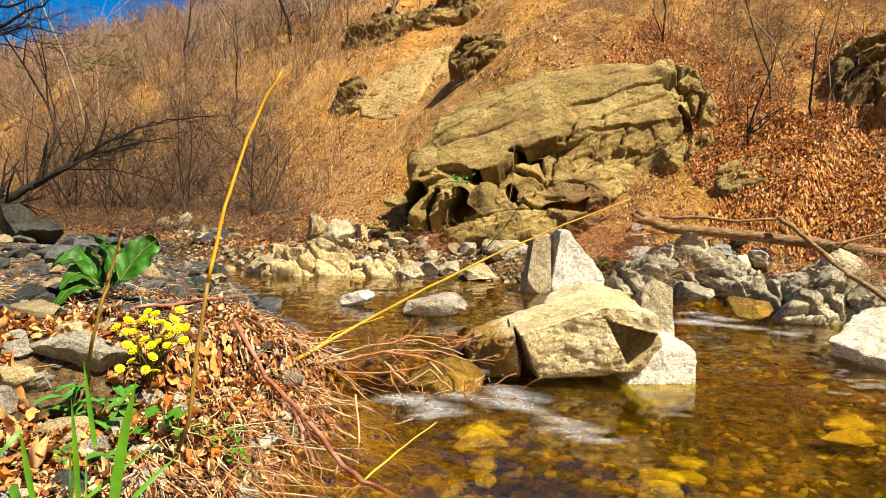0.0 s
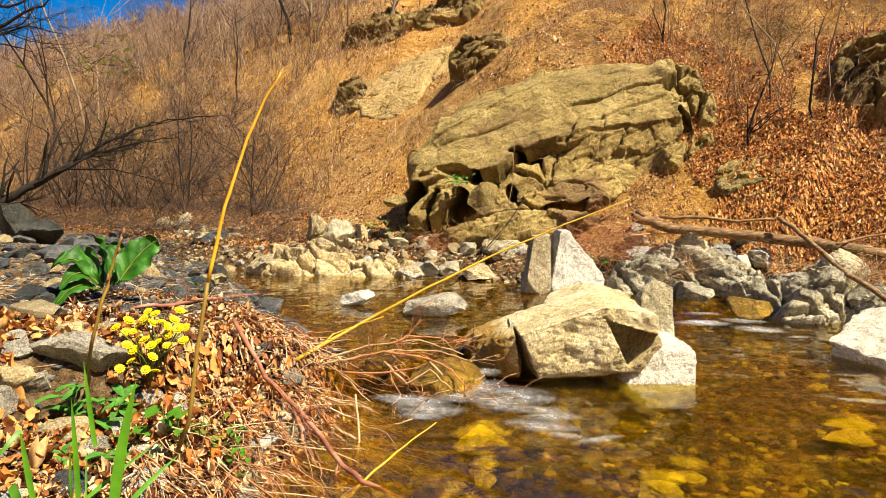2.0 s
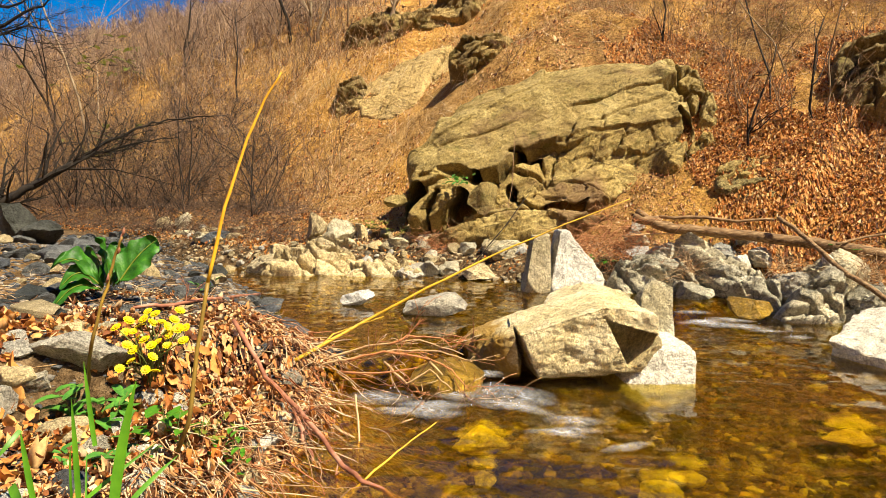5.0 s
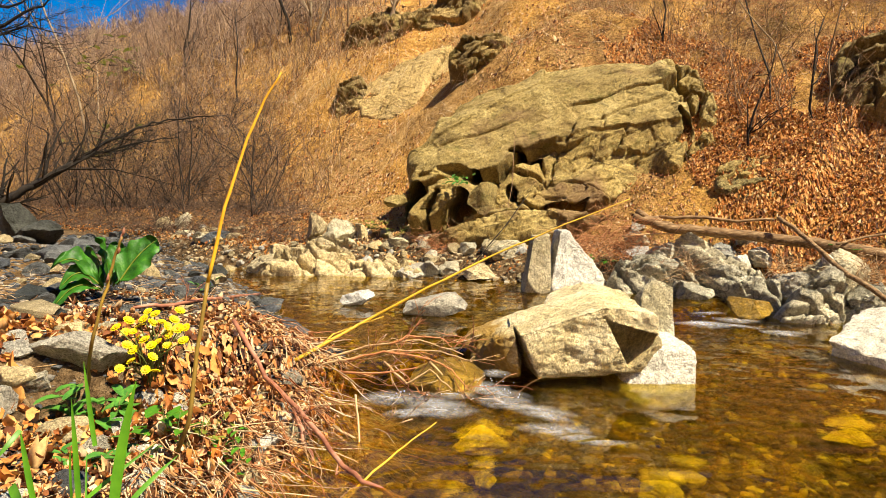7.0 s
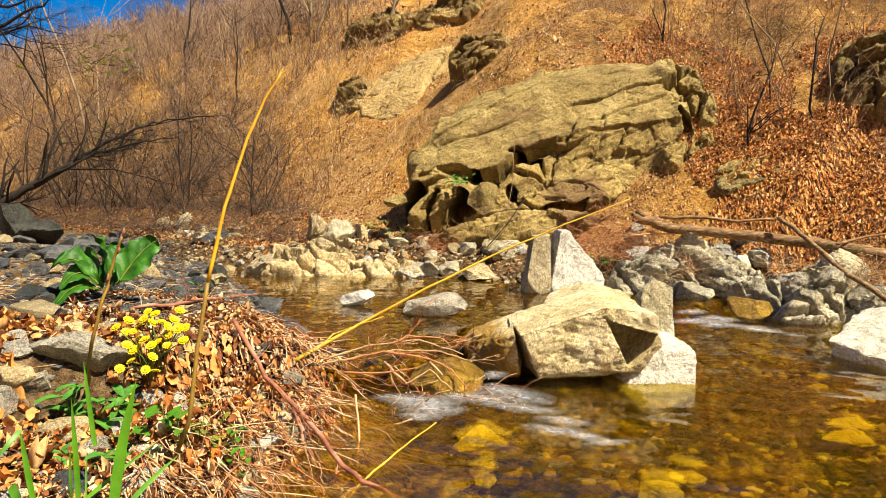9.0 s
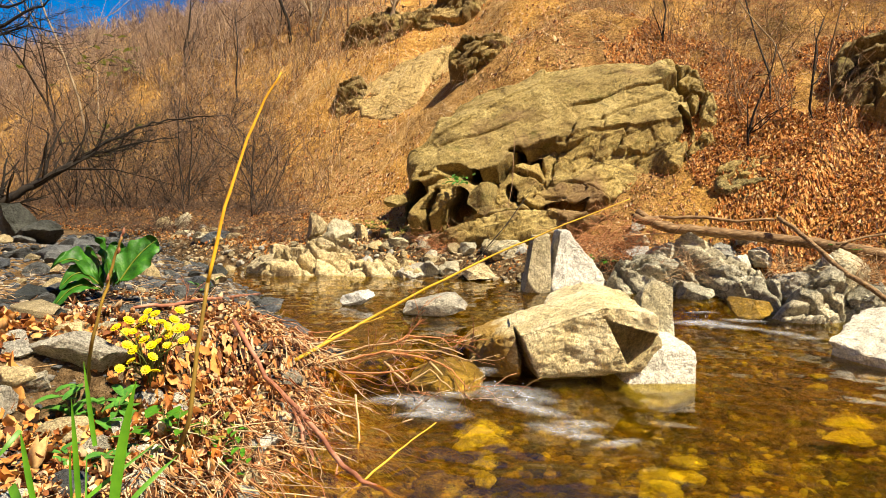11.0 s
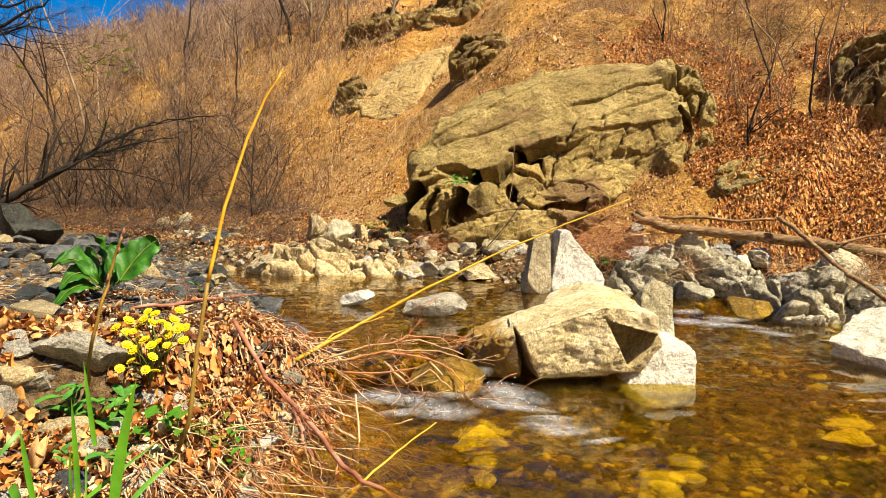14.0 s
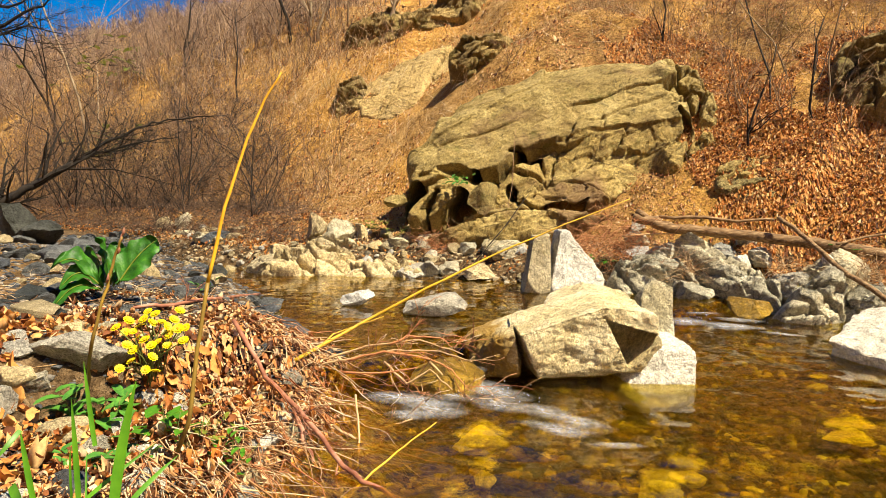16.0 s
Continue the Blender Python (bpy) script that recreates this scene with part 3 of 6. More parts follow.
for a, b, out, size, seed, turn in [(0.58, 0.36, 0.26, (0.40, 0.34, 0.36), 90, (0, 6, 0)), (1.05, 0.50, 0.10, (0.34, 0.30, 0.26), 92, (0, -10, 8)),
                                    (-0.42, 0.44, 0.10, (0.26, 0.26, 0.20), 96, (0, 10, 0)), (0.84, 0.24, 0.22, (0.30, 0.24, 0.12), 97, (0, -12, 0))]:
    block = new("ledge_block", rock_mesh("ledge_block", size, seed, CLIFF, detail=4, cuts=12, depth=(0.5, 0.8)))
    block.parent = face
    block.matrix_local = Matrix.Translation((a, -out, b)) @ pose(0, 0, 0, 36 + turn[0], turn[1], turn[2])
outcrop("pale_outcrop", (-0.765, 10.751, 2.179), -24, 44,
        [(-0.9, 0.38), (-0.85, 0.8), (-0.45, 1.23), (0.1, 1.56), (0.55, 1.66), (0.71, 0.94), (0.56, 0.45), (0.36, -0.03), (-0.03, -0.2), (-0.59, -0.1)],
        5, PALE_CLIFF, "pale ochre rock slab bedded in the slope", slab_relief, bulge=0.10, smooth=lambda a, b: 0.4, split=lambda a, b: b < 0.15 + 0.25 * a)
outcrop("ledge_outcrop", (0.374, 9.650, 2.539), -14, 28,
        [(-0.3, 0.47), (-0.08, 0.77), (0.51, 0.78), (0.58, 0.42), (0.33, 0.03), (-0.04, 0.0), (-0.27, 0.21)],
        6, MOSSY_ROCK, "dark rock ledge with dry grass and moss", rough_relief, bulge=0.2)
outcrop("mossy_outcrop", (4.146, 6.558, 1.719), -30, 38,
        [(-0.26, 0.66), (-0.16, 0.99), (0.18, 0.98), (0.51, 0.8), (0.5, -0.04), (0.18, -0.12), (-0.14, -0.03), (-0.3, 0.26)],
        8, MOSSY_ROCK, "broken mossy dark rock under leaf litter", rough_relief, bulge=0.25, split=lambda a, b: b < 0.10 + 0.25 * a)
outcrop("low_outcrop", (2.869, 6.306, 0.973), -28, 45,
        [(-0.23, 0.04), (-0.2, 0.28), (-0.01, 0.47), (0.22, 0.39), (0.33, 0.19), (0.27, -0.07), (-0.02, -0.11)],
        9, CLIFF, "small weathered rock showing through dead leaves", slab_relief, bulge=0.03, split=lambda a, b: b < 0.12 + 0.25 * a)
outcrop("upper_outcrop", (-1.198, 13.736, 3.982), -25, 35,
        [(-0.99, -0.28), (-0.99, 0.29), (-0.45, 0.55), (0.06, 0.64), (0.84, 0.68), (1.27, 0.94), (1.96, 1.14), (1.99, 0.5), (1.38, 0.05), (0.7, -0.17), (0.08, -0.25), (-0.39, -0.43)],
        10, MOSSY_ROCK, "dark mossy rock broken by roots on the slope", rough_relief, bulge=0.35, split=lambda a, b: b < 0.25 + 0.25 * a)
outcrop("side_outcrop", (-1.587, 11.439, 2.445), -20, 35,
        [(-0.29, -0.11), (-0.34, 0.41), (0.05, 0.58), (0.2, 0.24), (0.31, -0.33), (-0.09, -0.43)],
        11, MOSSY_ROCK, "dark cleft rock beside a pale slab", rough_relief, bulge=0.2)


outcrop("bank_ledge", (1.815, 5.550, 0.096), -20, 48,
        [(-0.39, -0.05), (-0.36, 0.12), (-0.2, 0.3), (0.01, 0.39), (0.19, 0.3), (0.4, 0.03), (0.35, -0.11), (0.1, -0.16), (-0.26, -0.16)],
        13, BANK_STONE, "broad banded grey bank rock with a mossy wet foot", shelf_relief, bulge=0.32, split=lambda a, b: b < 0.10 + 0.2 * a)
outcrop("bank_ledge", (2.400, 5.350, 0.143), -22, 48,
        [(-0.38, 0.09), (-0.48, 0.3), (-0.23, 0.35), (0.03, 0.22), (0.18, 0.16), (0.4, -0.05), (0.37, -0.21), (0.11, -0.16), (-0.2, -0.1)],
        14, BANK_STONE, "cracked grey bank rock under the fallen log", shelf_relief, bulge=0.35, split=lambda a, b: b < 0.10 + 0.2 * a)
outcrop("bank_ledge", (2.779, 4.850, -0.004), -15, 40,
        [(-0.27, -0.12), (-0.22, 0.1), (-0.06, 0.24), (0.12, 0.43), (0.26, 0.35), (0.27, 0.16), (0.19, -0.01), (0.08, -0.13), (-0.13, -0.14)],
        15, BANK_STONE, "lichen-spotted cracked bank rock at the waterline", shelf_relief, bulge=0.35, split=lambda a, b: b < 0.10 + 0.2 * a)
outcrop("bank_ledge", (-1.312, 6.750, 0.079), 5, 52,
        [(-0.54, -0.06), (-0.47, 0.19), (-0.34, 0.36), (-0.02, 0.39), (0.35, 0.23), (0.53, 0.04), (0.47, -0.16), (0.02, -0.15)],
        16, TAN_STONE, "layered tan bank rock with a dark wet foot", shelf_relief, bulge=0.30, split=lambda a, b: b < 0.10 + 0.2 * a)
outcrop("bank_ledge", (-0.538, 6.600, 0.088), 0, 58,
        [(-0.49, -0.1), (-0.38, 0.1), (-0.01, 0.22), (0.46, 0.08), (0.49, -0.13), (0.01, -0.15)],
        18, TAN_STONE, "low pale rock shelf at the waterline", shelf_relief, bulge=0.24, split=lambda a, b: b < 0.10 + 0.2 * a)
outcrop("bank_ledge", (-1.098, 7.300, 0.309), 0, 50,
        [(-0.39, -0.07), (-0.32, 0.09), (0.07, 0.05), (0.51, -0.09), (0.59, -0.28), (0.22, -0.28), (-0.22, -0.19)],
        19, TAN_STONE, "tan bank rock half buried in leaves", shelf_relief, bulge=0.25, split=lambda a, b: b < 0.10 + 0.2 * a)


# ---- boulders in the stream ----
def metric(planes, size):
    """Cutting planes given in metres, for a stone of that size."""
    out = []
    for nrm, off in planes:
        nrm = Vector(nrm).normalized()
        w = Vector((nrm.x * size[0] / 2, nrm.y * size[1] / 2, nrm.z * size[2] / 2))
        out.append((w, off / w.length))
    return out


def boulder_shape(p, half):
    """A three-cornered notch under the lip at one end and a dark cleft near the other."""
    if p.y < 0.05:
        edge = min((0.165 - p.z) - 0.30 * (p.x - 0.14), (p.x - 0.145) + 0.50 * (p.z - 0.15), (p.z + 0.10) - 1.05 * (p.x - 0.265))
        if edge > 0:
            p.y += 0.24 * min(1, edge / 0.03)
        t = (0.10 - p.z) / 0.24
        if 0 < t < 1.3:
            w = 0.010 + 0.032 * t
            off = abs(p.x + 0.30 - 0.07 * t) / w
            if off < 1:
                p.y += 0.22 * min(1, (1 - off) * 1.4)
        if p.x < -0.30 + 0.07 * max(t, 0):
            p.y += 0.05


BOULDER = (1.02, 0.84, 0.58)
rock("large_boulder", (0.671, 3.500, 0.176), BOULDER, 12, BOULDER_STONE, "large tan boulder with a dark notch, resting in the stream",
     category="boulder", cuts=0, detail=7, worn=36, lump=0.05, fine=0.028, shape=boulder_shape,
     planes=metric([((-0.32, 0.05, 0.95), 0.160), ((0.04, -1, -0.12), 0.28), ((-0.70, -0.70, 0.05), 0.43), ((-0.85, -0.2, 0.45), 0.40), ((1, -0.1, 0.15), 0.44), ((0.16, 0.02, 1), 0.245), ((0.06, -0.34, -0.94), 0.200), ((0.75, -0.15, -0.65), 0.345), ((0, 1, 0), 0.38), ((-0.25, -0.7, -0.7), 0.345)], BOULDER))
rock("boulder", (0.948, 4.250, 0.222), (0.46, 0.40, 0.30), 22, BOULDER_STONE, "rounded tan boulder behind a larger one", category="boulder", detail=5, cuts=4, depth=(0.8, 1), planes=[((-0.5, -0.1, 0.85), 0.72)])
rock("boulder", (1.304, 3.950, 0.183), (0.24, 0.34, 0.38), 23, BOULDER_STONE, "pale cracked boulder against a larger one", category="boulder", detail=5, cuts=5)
BLOCK = (0.48, 0.44, 0.42)
rock("stone_block", (1.109, 3.420, 0.063), BLOCK, 24, WHITE_STONE, "white granite block at the water's edge", category="boulder", detail=5, cuts=0, worn=3,
     planes=metric([((-0.08, -1, 0.22), 0.15), ((0.06, -0.12, 1), 0.118), ((1, -0.1, 0.05), 0.178), ((-0.82, -0.1, 0.57), 0.125), ((0, 1, 0), 0.16), ((0.5, -0.6, 0.4), 0.23), ((0.6, 0, 0.8), 0.195)], BLOCK), lump=0.04, fine=0.04, turn=(0, 0, 4))
rock("boulder", (2.619, 3.750, 0.044), (0.64, 0.55, 0.42), 25, WHITE_STONE, "white lichen-spotted boulder standing in the water", category="boulder", detail=5, cuts=5, planes=[((-0.6, -0.3, 0.75), 0.62)], turn=(0, 6, 0))
STANDING = (0.62, 0.44, 0.74)
rock("standing_stone", (1.126, 5.700, 0.312), STANDING, 26, WHITE_STONE, "pale triangular stone standing on the far bank", detail=5, cuts=0, worn=2, lump=0.04, fine=0.04,
     planes=metric([((-0.97, 0, 0.23), 0.19), ((0.776, 0, 0.632), 0.15), ((0, 0, 1), 0.30), ((0.1, -1, 0.2), 0.14), ((0, 1, 0), 0.15), ((0.7, -0.7, 0.2), 0.20)], STANDING), turn=(0, 0, 4))
UPRIGHT = (0.34, 0.36, 0.66)
rock("standing_stone", (0.822, 5.650, 0.367), UPRIGHT, 27, TAN_STONE, "tan upright slab leaning beside a pale stone", detail=5, cuts=0, worn=2, lump=0.04, fine=0.04,
     planes=metric([((-0.98, 0, 0.17), 0.085), ((1, 0, 0.02), 0.095), ((-0.1, 0, 1), 0.215), ((0.15, -1, 0.15), 0.13), ((0, 1, 0), 0.12)], UPRIGHT))
rock("stone", (-0.638, 4.950, 0.159), (0.26, 0.2, 0.13), 28, WHITE_STONE, "small pale stone in the calm pool", detail=4, planes=[((-0.3, 0, 1), 0.6)])
rock("stone", (-0.048, 4.550, 0.171), (0.42, 0.26, 0.20), 29, GREY_STONE, "grey wedge-shaped stone with leaves caught on it", detail=4, planes=[((-0.4, 0, 0.9), 0.5), ((0, -1, -0.3), 0.6)])
rock("stone", (0.017, 3.200, 0.052), (0.30, 0.34, 0.22), 30, WET_GOLD, "golden algae-covered stone in the spill", detail=4, cuts=4)
rock("stone", (2.240, 4.750, 0.114), (0.26, 0.26, 0.2), 31, WET_GOLD, "golden algae-covered stone beside the small fall", detail=4, cuts=9)

# ---- bank rocks ----
for name, px, size, seed, mat, label, turn in [
    ("bank_rock", (-1.428, 7.400, 0.537), (0.26, 0.3, 0.34), 43, TAN_STONE, "upright tan bank stone", (0, 10, 20)),
    ("bank_rock", (-1.183, 7.300, 0.499), (0.36, 0.3, 0.24), 44, BANK_STONE, "shadowed blocky bank stone", (0, 0, 30)),
    ("bank_rock", (0.366, 6.400, 0.155), (0.45, 0.4, 0.2), 46, TAN_STONE, "flat slanting tan slab at the waterline", (0, 12, 10)),
    ("bank_rock", (0.063, 6.600, 0.157), (0.35, 0.35, 0.18), 47, BANK_STONE, "grey bank stone at the waterline", (0, 0, 0)),
    ("bank_rock", (0.690, 6.600, 0.347), (0.5, 0.4, 0.26), 48, BANK_STONE, "sloping grey stone below the rock face", (0, -12, 0)),
    ("bank_rock", (2.506, 5.500, 0.336), (0.22, 0.2, 0.24), 53, WHITE_STONE, "small pale angular bank stone", (0, 10, 0)),
    ("bank_rock", (3.127, 5.100, 0.250), (0.42, 0.5, 0.48), 55, BANK_STONE, "tall lichen-covered bank rock", (0, -10, 0)),
    ("bank_rock", (3.048, 5.200, 0.327), (0.14, 0.14, 0.26), 56, WHITE_STONE, "upright white bank stone", (0, -8, 0)),
    ("bank_rock", (2.532, 5.900, 0.365), (0.3, 0.3, 0.22), 57, GREY_STONE, "grey stone under the fallen log", (0, 0, 0)),
    ("bank_rock", (2.256, 5.850, 0.421), (0.40, 0.4, 0.24), 102, BANK_STONE, "ridged grey rock under the fallen log", (0, 16, 0)),
    ("bank_rock", (2.756, 5.150, 0.221), (0.44, 0.4, 0.32), 103, GREY_STONE, "pale cracked bank rock", (0, 8, 30)),
    ("bank_rock", (2.718, 5.600, 0.397), (0.24, 0.24, 0.18), 105, GREY_STONE, "grey stone under the fallen log", (0, 0, 0)),
    ("bank_rock", (3.192, 4.850, 0.159), (0.40, 0.4, 0.24), 107, BANK_STONE, "dark bank rock below the slanting branch", (0, 0, 0)),
    ("bank_rock", (1.987, 5.950, 0.359), (0.4, 0.4, 0.2), 108, GREY_STONE, "grey rock under dry stems", (0, 0, 0)),
    ("bank_rock", (-1.817, 6.900, 0.167), (0.5, 0.5, 0.24), 109, TAN_STONE, "low tan bank rock with a dark hollow", (0, 6, 0)),
    ("bank_rock", (-0.252, 6.600, 0.157), (0.5, 0.4, 0.18), 110, GREY_STONE, "pale flat rock at the waterline", (0, 0, 0)),
    ("boulder", (-4.515, 7.000, 0.592), (0.42, 0.4, 0.5), 60, DARK_STONE, "dark greenish boulder at the back of the gravel bar", (0, 0, 10)),
    ("boulder", (-4.175, 6.800, 0.504), (0.5, 0.4, 0.28), 61, DARK_STONE, "low dark boulder at the back of the gravel bar", (0, -8, 0)),
]:
    rock(name, px, [1.2 * v for v in size], seed, mat, label, turn, detail=5 if px[0] > 1.0 else 4, cuts=18, depth=(0.46, 0.82), lump=0.05, fine=0.07)

rb = random.Random(77)
placed = 0
while placed < 44:
    x, y = rb.uniform(-4.0, 3.6), rb.uniform(4.2, 10)
    d = float(bank(x, y))
    if not (-1.62 < d < -0.65 and abs(x) < 0.74 * y and x > shore(y) + 0.2) or (0.5 < x < 1.7 and d < -0.9):
        continue
    w = rb.uniform(0.2, 0.46) * (1.0 if x > 1 else 0.8)
    placed += 1
    rock("bank_rock", (x, y, ground_at(x, y) + 0.14 * w), (w, w * rb.uniform(0.6, 0.9), w * rb.uniform(0.45, 0.8)), 800 + placed, rb.choice([BANK_STONE, BANK_STONE, GREY_STONE, TAN_STONE] if x > 1 else [TAN_STONE, TAN_STONE, BANK_STONE]),
         "angular grey-tan rock lying on the far bank", (rb.gauss(0, 10), rb.gauss(0, 14), rb.uniform(0, 360)), group="rocks of the far bank", detail=4, cuts=16, depth=(0.46, 0.84), lump=0.05, fine=0.07)

# ---- gravel bar: the larger stones ----
for px, size, seed, mat, label, turn in [
    ((-1.451, 2.587, 0.317), (0.34, 0.24, 0.16), 70, GREY_STONE, "large grey flattened stone on the gravel bar", (0, 0, 5)),
    ((-1.578, 2.793, 0.372), (0.15, 0.14, 0.10), 71, TAN_STONE, "tan blocky stone on the gravel bar", (0, 5, 20)),
    ((-1.442, 2.822, 0.356), (0.18, 0.14, 0.08), 72, TAN_STONE, "pale tan stone on the gravel bar", (0, 0, -10)),
    ((-1.296, 2.236, 0.120), (0.22, 0.15, 0.09), 73, TAN_STONE, "speckled tan stone lying in leaves", (0, 0, 0)),
    ((-1.192, 2.599, 0.126), (0.15, 0.14, 0.08), 74, GREY_STONE, "grey speckled stone lying in leaves", (0, 0, 25)),
    ((-1.551, 2.429, 0.243), (0.14, 0.12, 0.09), 75, GREY_STONE, "grey stone lying in dead leaves", (0, 0, 0)),
    ((-1.613, 2.413, 0.285), (0.16, 0.12, 0.08), 76, TAN_STONE, "orange-tan stone lying in dead leaves", (0, 0, 0)),
    ((-1.602, 2.333, 0.188), (0.13, 0.14, 0.12), 77, GREY_STONE, "round grey stone among dead leaves", (0, 0, 0)),
    ((-0.953, 2.736, 0.090), (0.17, 0.14, 0.09), 78, TAN_STONE, "pale yellowish stone at the pile of twigs", (0, 0, 0)),
    ((-0.929, 3.384, 0.249), (0.22, 0.18, 0.12), 79, TAN_STONE, "rounded tan stone at the shore", (0, 0, 0)),
    ((-0.974, 2.084, 0.103), (0.14, 0.12, 0.10), 80, WHITE_STONE, "pale angular stone among plants", (0, 0, 0)),
    ((-3.003, 5.108, 0.419), (0.4, 0.3, 0.18), 81, SLATE_STONE, "grey stone at the back of the gravel bar", (0, 0, 0)),
    ((-3.350, 6.208, 0.369), (0.3, 0.3, 0.2), 82, SLATE_STONE, "grey stone near the leafy plant", (0, 0, 0)),
    ((-2.180, 3.458, 0.394), (0.24, 0.2, 0.12), 83, DARK_STONE, "greenish stone on the gravel bar", (0, 0, 0)),
    ((-1.932, 4.326, 0.326), (0.17, 0.15, 0.08), 84, SLATE_STONE, "flat blue-grey stone on the gravel bar", (0, 0, 0)),
    ((-2.693, 8.114, 0.232), (0.5, 0.4, 0.3), 85, SLATE_STONE, "grey stone at the pool's back shore", (0, 0, 0)),
    ((-2.311, 7.768, 0.184), (0.4, 0.3, 0.2), 86, TAN_STONE, "tan stone at the pool's back shore", (0, 0, 0)),
    ((-1.803, 3.066, 0.387), (0.08, 0.07, 0.05), 87, DARK_STONE, "bluish pebble on the gravel bar", (0, 0, 0)),
    ((-1.670, 2.491, 0.369), (0.16, 0.12, 0.07), 88, GREY_STONE, "flat blue-grey stone on the gravel bar", (0, 0, 0)),
    ((-1.149, 2.065, 0.111), (0.09, 0.09, 0.06), 89, GREY_STONE, "small grey stone among grass", (0, 0, 0)),
]:
    x, y, z = px
    rock("stone", (x, y, z + 0.16 * size[2]), size, seed, mat, label, turn, category="stone", group="stones of the gravel bar", detail=4)

# smaller stones of the bar, bank and bed, on a few shared shapes
rnd = random.Random(5)
SMALL = [[rock_mesh("stone", (1, 0.8, 0.6), 200 + 7 * k, m, detail=2, cuts=7, lump=0.12) for k in range(4)] for m in (GREY_STONE, TAN_STONE, DARK_STONE, BED_STONE, WHITE_STONE, SLATE_STONE)]


NAMES = {"stones of the gravel bar": "stone", "stones of the far bank": "bank_stone", "stones on the stream bed": "bed_stone"}


def scatter_stones(count, where, sizes, kinds, label, category, group, sink=0.1):
    made = 0
    while made < count:
        x, y = where()
        s = rnd.uniform(0, 1) ** 2.2 * (sizes[1] - sizes[0]) + sizes[0]
        ob = new(NAMES[group], rnd.choice(SMALL[rnd.choice(kinds)]))
        ob.matrix_world = pose(x, y, ground_at(x, y) + s * sink, rnd.uniform(-20, 20), rnd.uniform(-20, 20), rnd.uniform(0, 360)) @ Matrix.Diagonal((s, s, s, 1))
        tagged(ob, label, category, group)
        made += 1


def on_bar():
    while True:
        y = rnd.uniform(1.6, 9.0)
        x = shore(y) - rnd.uniform(0.02, 1) ** 1.3 * (0.6 + 0.55 * y)
        if abs(x) < 0.75 * y + 0.2 and uphill(x, y) < -0.8:
            return x, y


def near_bar():
    while True:
        x, y = on_bar()
        if y < 3.0:
            return x, y


def far_bar():
    while True:
        x, y = on_bar()
        if y >= 2.9:
            return x, y


def on_far_bank():
    while True:
        x, y = rnd.uniform(-5, 4), rnd.uniform(4, 10)
        if -1.72 < bank(x, y) < -0.75 and x > shore(y):
            return x, y


def on_bed():
    while True:
        y = rnd.uniform(1.9, 6.5)
        x = rnd.uniform(-0.4 * y, 0.72 * y)
        if x > shore(y) + 0.1 and bank(x, y) < -1.62:
            return x, y


scatter_stones(110, near_bar, (0.05, 0.16), (0, 0, 1, 4, 4, 5), "pale grey and tan stone among dead leaves", "stone", "stones of the gravel bar")
scatter_stones(230, far_bar, (0.06, 0.23), (5, 5, 5, 1, 2, 5), "blue-grey and tan rounded stone of the gravel bar", "stone", "stones of the gravel bar")
scatter_stones(130, on_far_bank, (0.06, 0.24), (1, 1, 4), "tan and grey stone of the far bank", "stone", "stones of the far bank")
scatter_stones(170, on_bed, (0.04, 0.16), (3, 3, 3, 3, 2), "amber stone lying on the stream bed", "bed stone", "stones on the stream bed", 0.0)
for k, (at, s) in enumerate([((0.159, 2.700, -0.075), (0.22, 0.17, 0.09)), ((0.777, 2.275, -0.100), (0.14, 0.12, 0.06)), ((0.164, 2.419, -0.120), (0.07, 0.12, 0.05)), ((1.778, 2.794, -0.100), (0.22, 0.12, 0.06)), ((0.933, 2.422, -0.110), (0.12, 0.1, 0.05)), ((2.044, 3.479, -0.100), (0.1, 0.08, 0.05))]):
    rock("bed_stone", at, s, 300 + k, YELLOW_STONE, "bright yellow stone lying under water", category="bed stone", group="stones on the stream bed", detail=4, cuts=9, depth=(0.6, 0.95), lump=0.14, fine=0.09)


def many(count, pick):
    pts = np.array([pick() for _ in range(count)])
    return pts[:, 0], pts[:, 1]


gravel("bar_gravel", *many(12500, on_bar), (0.012, 0.06), BAR_GRAVEL, "grey and tan pebbles covering the gravel bar", 1)
gravel("bank_gravel", *many(3000, on_far_bank), (0.02, 0.09), BANK_GRAVEL, "tan pebbles and rubble along the far bank", 2)
gravel("bed_gravel", *many(17000, on_bed), (0.012, 0.070), BED_GRAVEL, "amber and yellow pebbles covering the stream bed", 3, 0.1)



# ---- plants ----
BARK = plain_material("dark_bark", [(0.3, (0.010, 0.008, 0.007)), (0.55, (0.030, 0.022, 0.016)), (0.75, (0.07, 0.05, 0.035))], 14, 0.9, stretch=(1, 1, 0.25), bump_d=0.01)
PALE_BARK = plain_material("pale_bark", [(0.3, (0.22, 0.15, 0.09)), (0.55, (0.40, 0.30, 0.19)), (0.75, (0.52, 0.42, 0.29))], 14, 0.85, stretch=(1, 1, 0.3), bump_d=0.006)
BROWN_TWIG = plain_material("brown_twig", [(0.3, 0.2), (0.7, 0.4)], 30, 0.8, island=[(0, (0.135, 0.074, 0.041)), (0.4, (0.297, 0.176, 0.095)), (0.8, (0.459, 0.270, 0.135)), (1, (0.567, 0.392, 0.230))], bump_d=0)
FAR_TWIG = plain_material("far_twigs", [(0.3, 0.2), (0.7, 0.4)], 30, 0.8, island=[(0, (0.121, 0.081, 0.068)), (0.5, (0.365, 0.243, 0.176)), (1, (0.648, 0.459, 0.311))], bump_d=0)
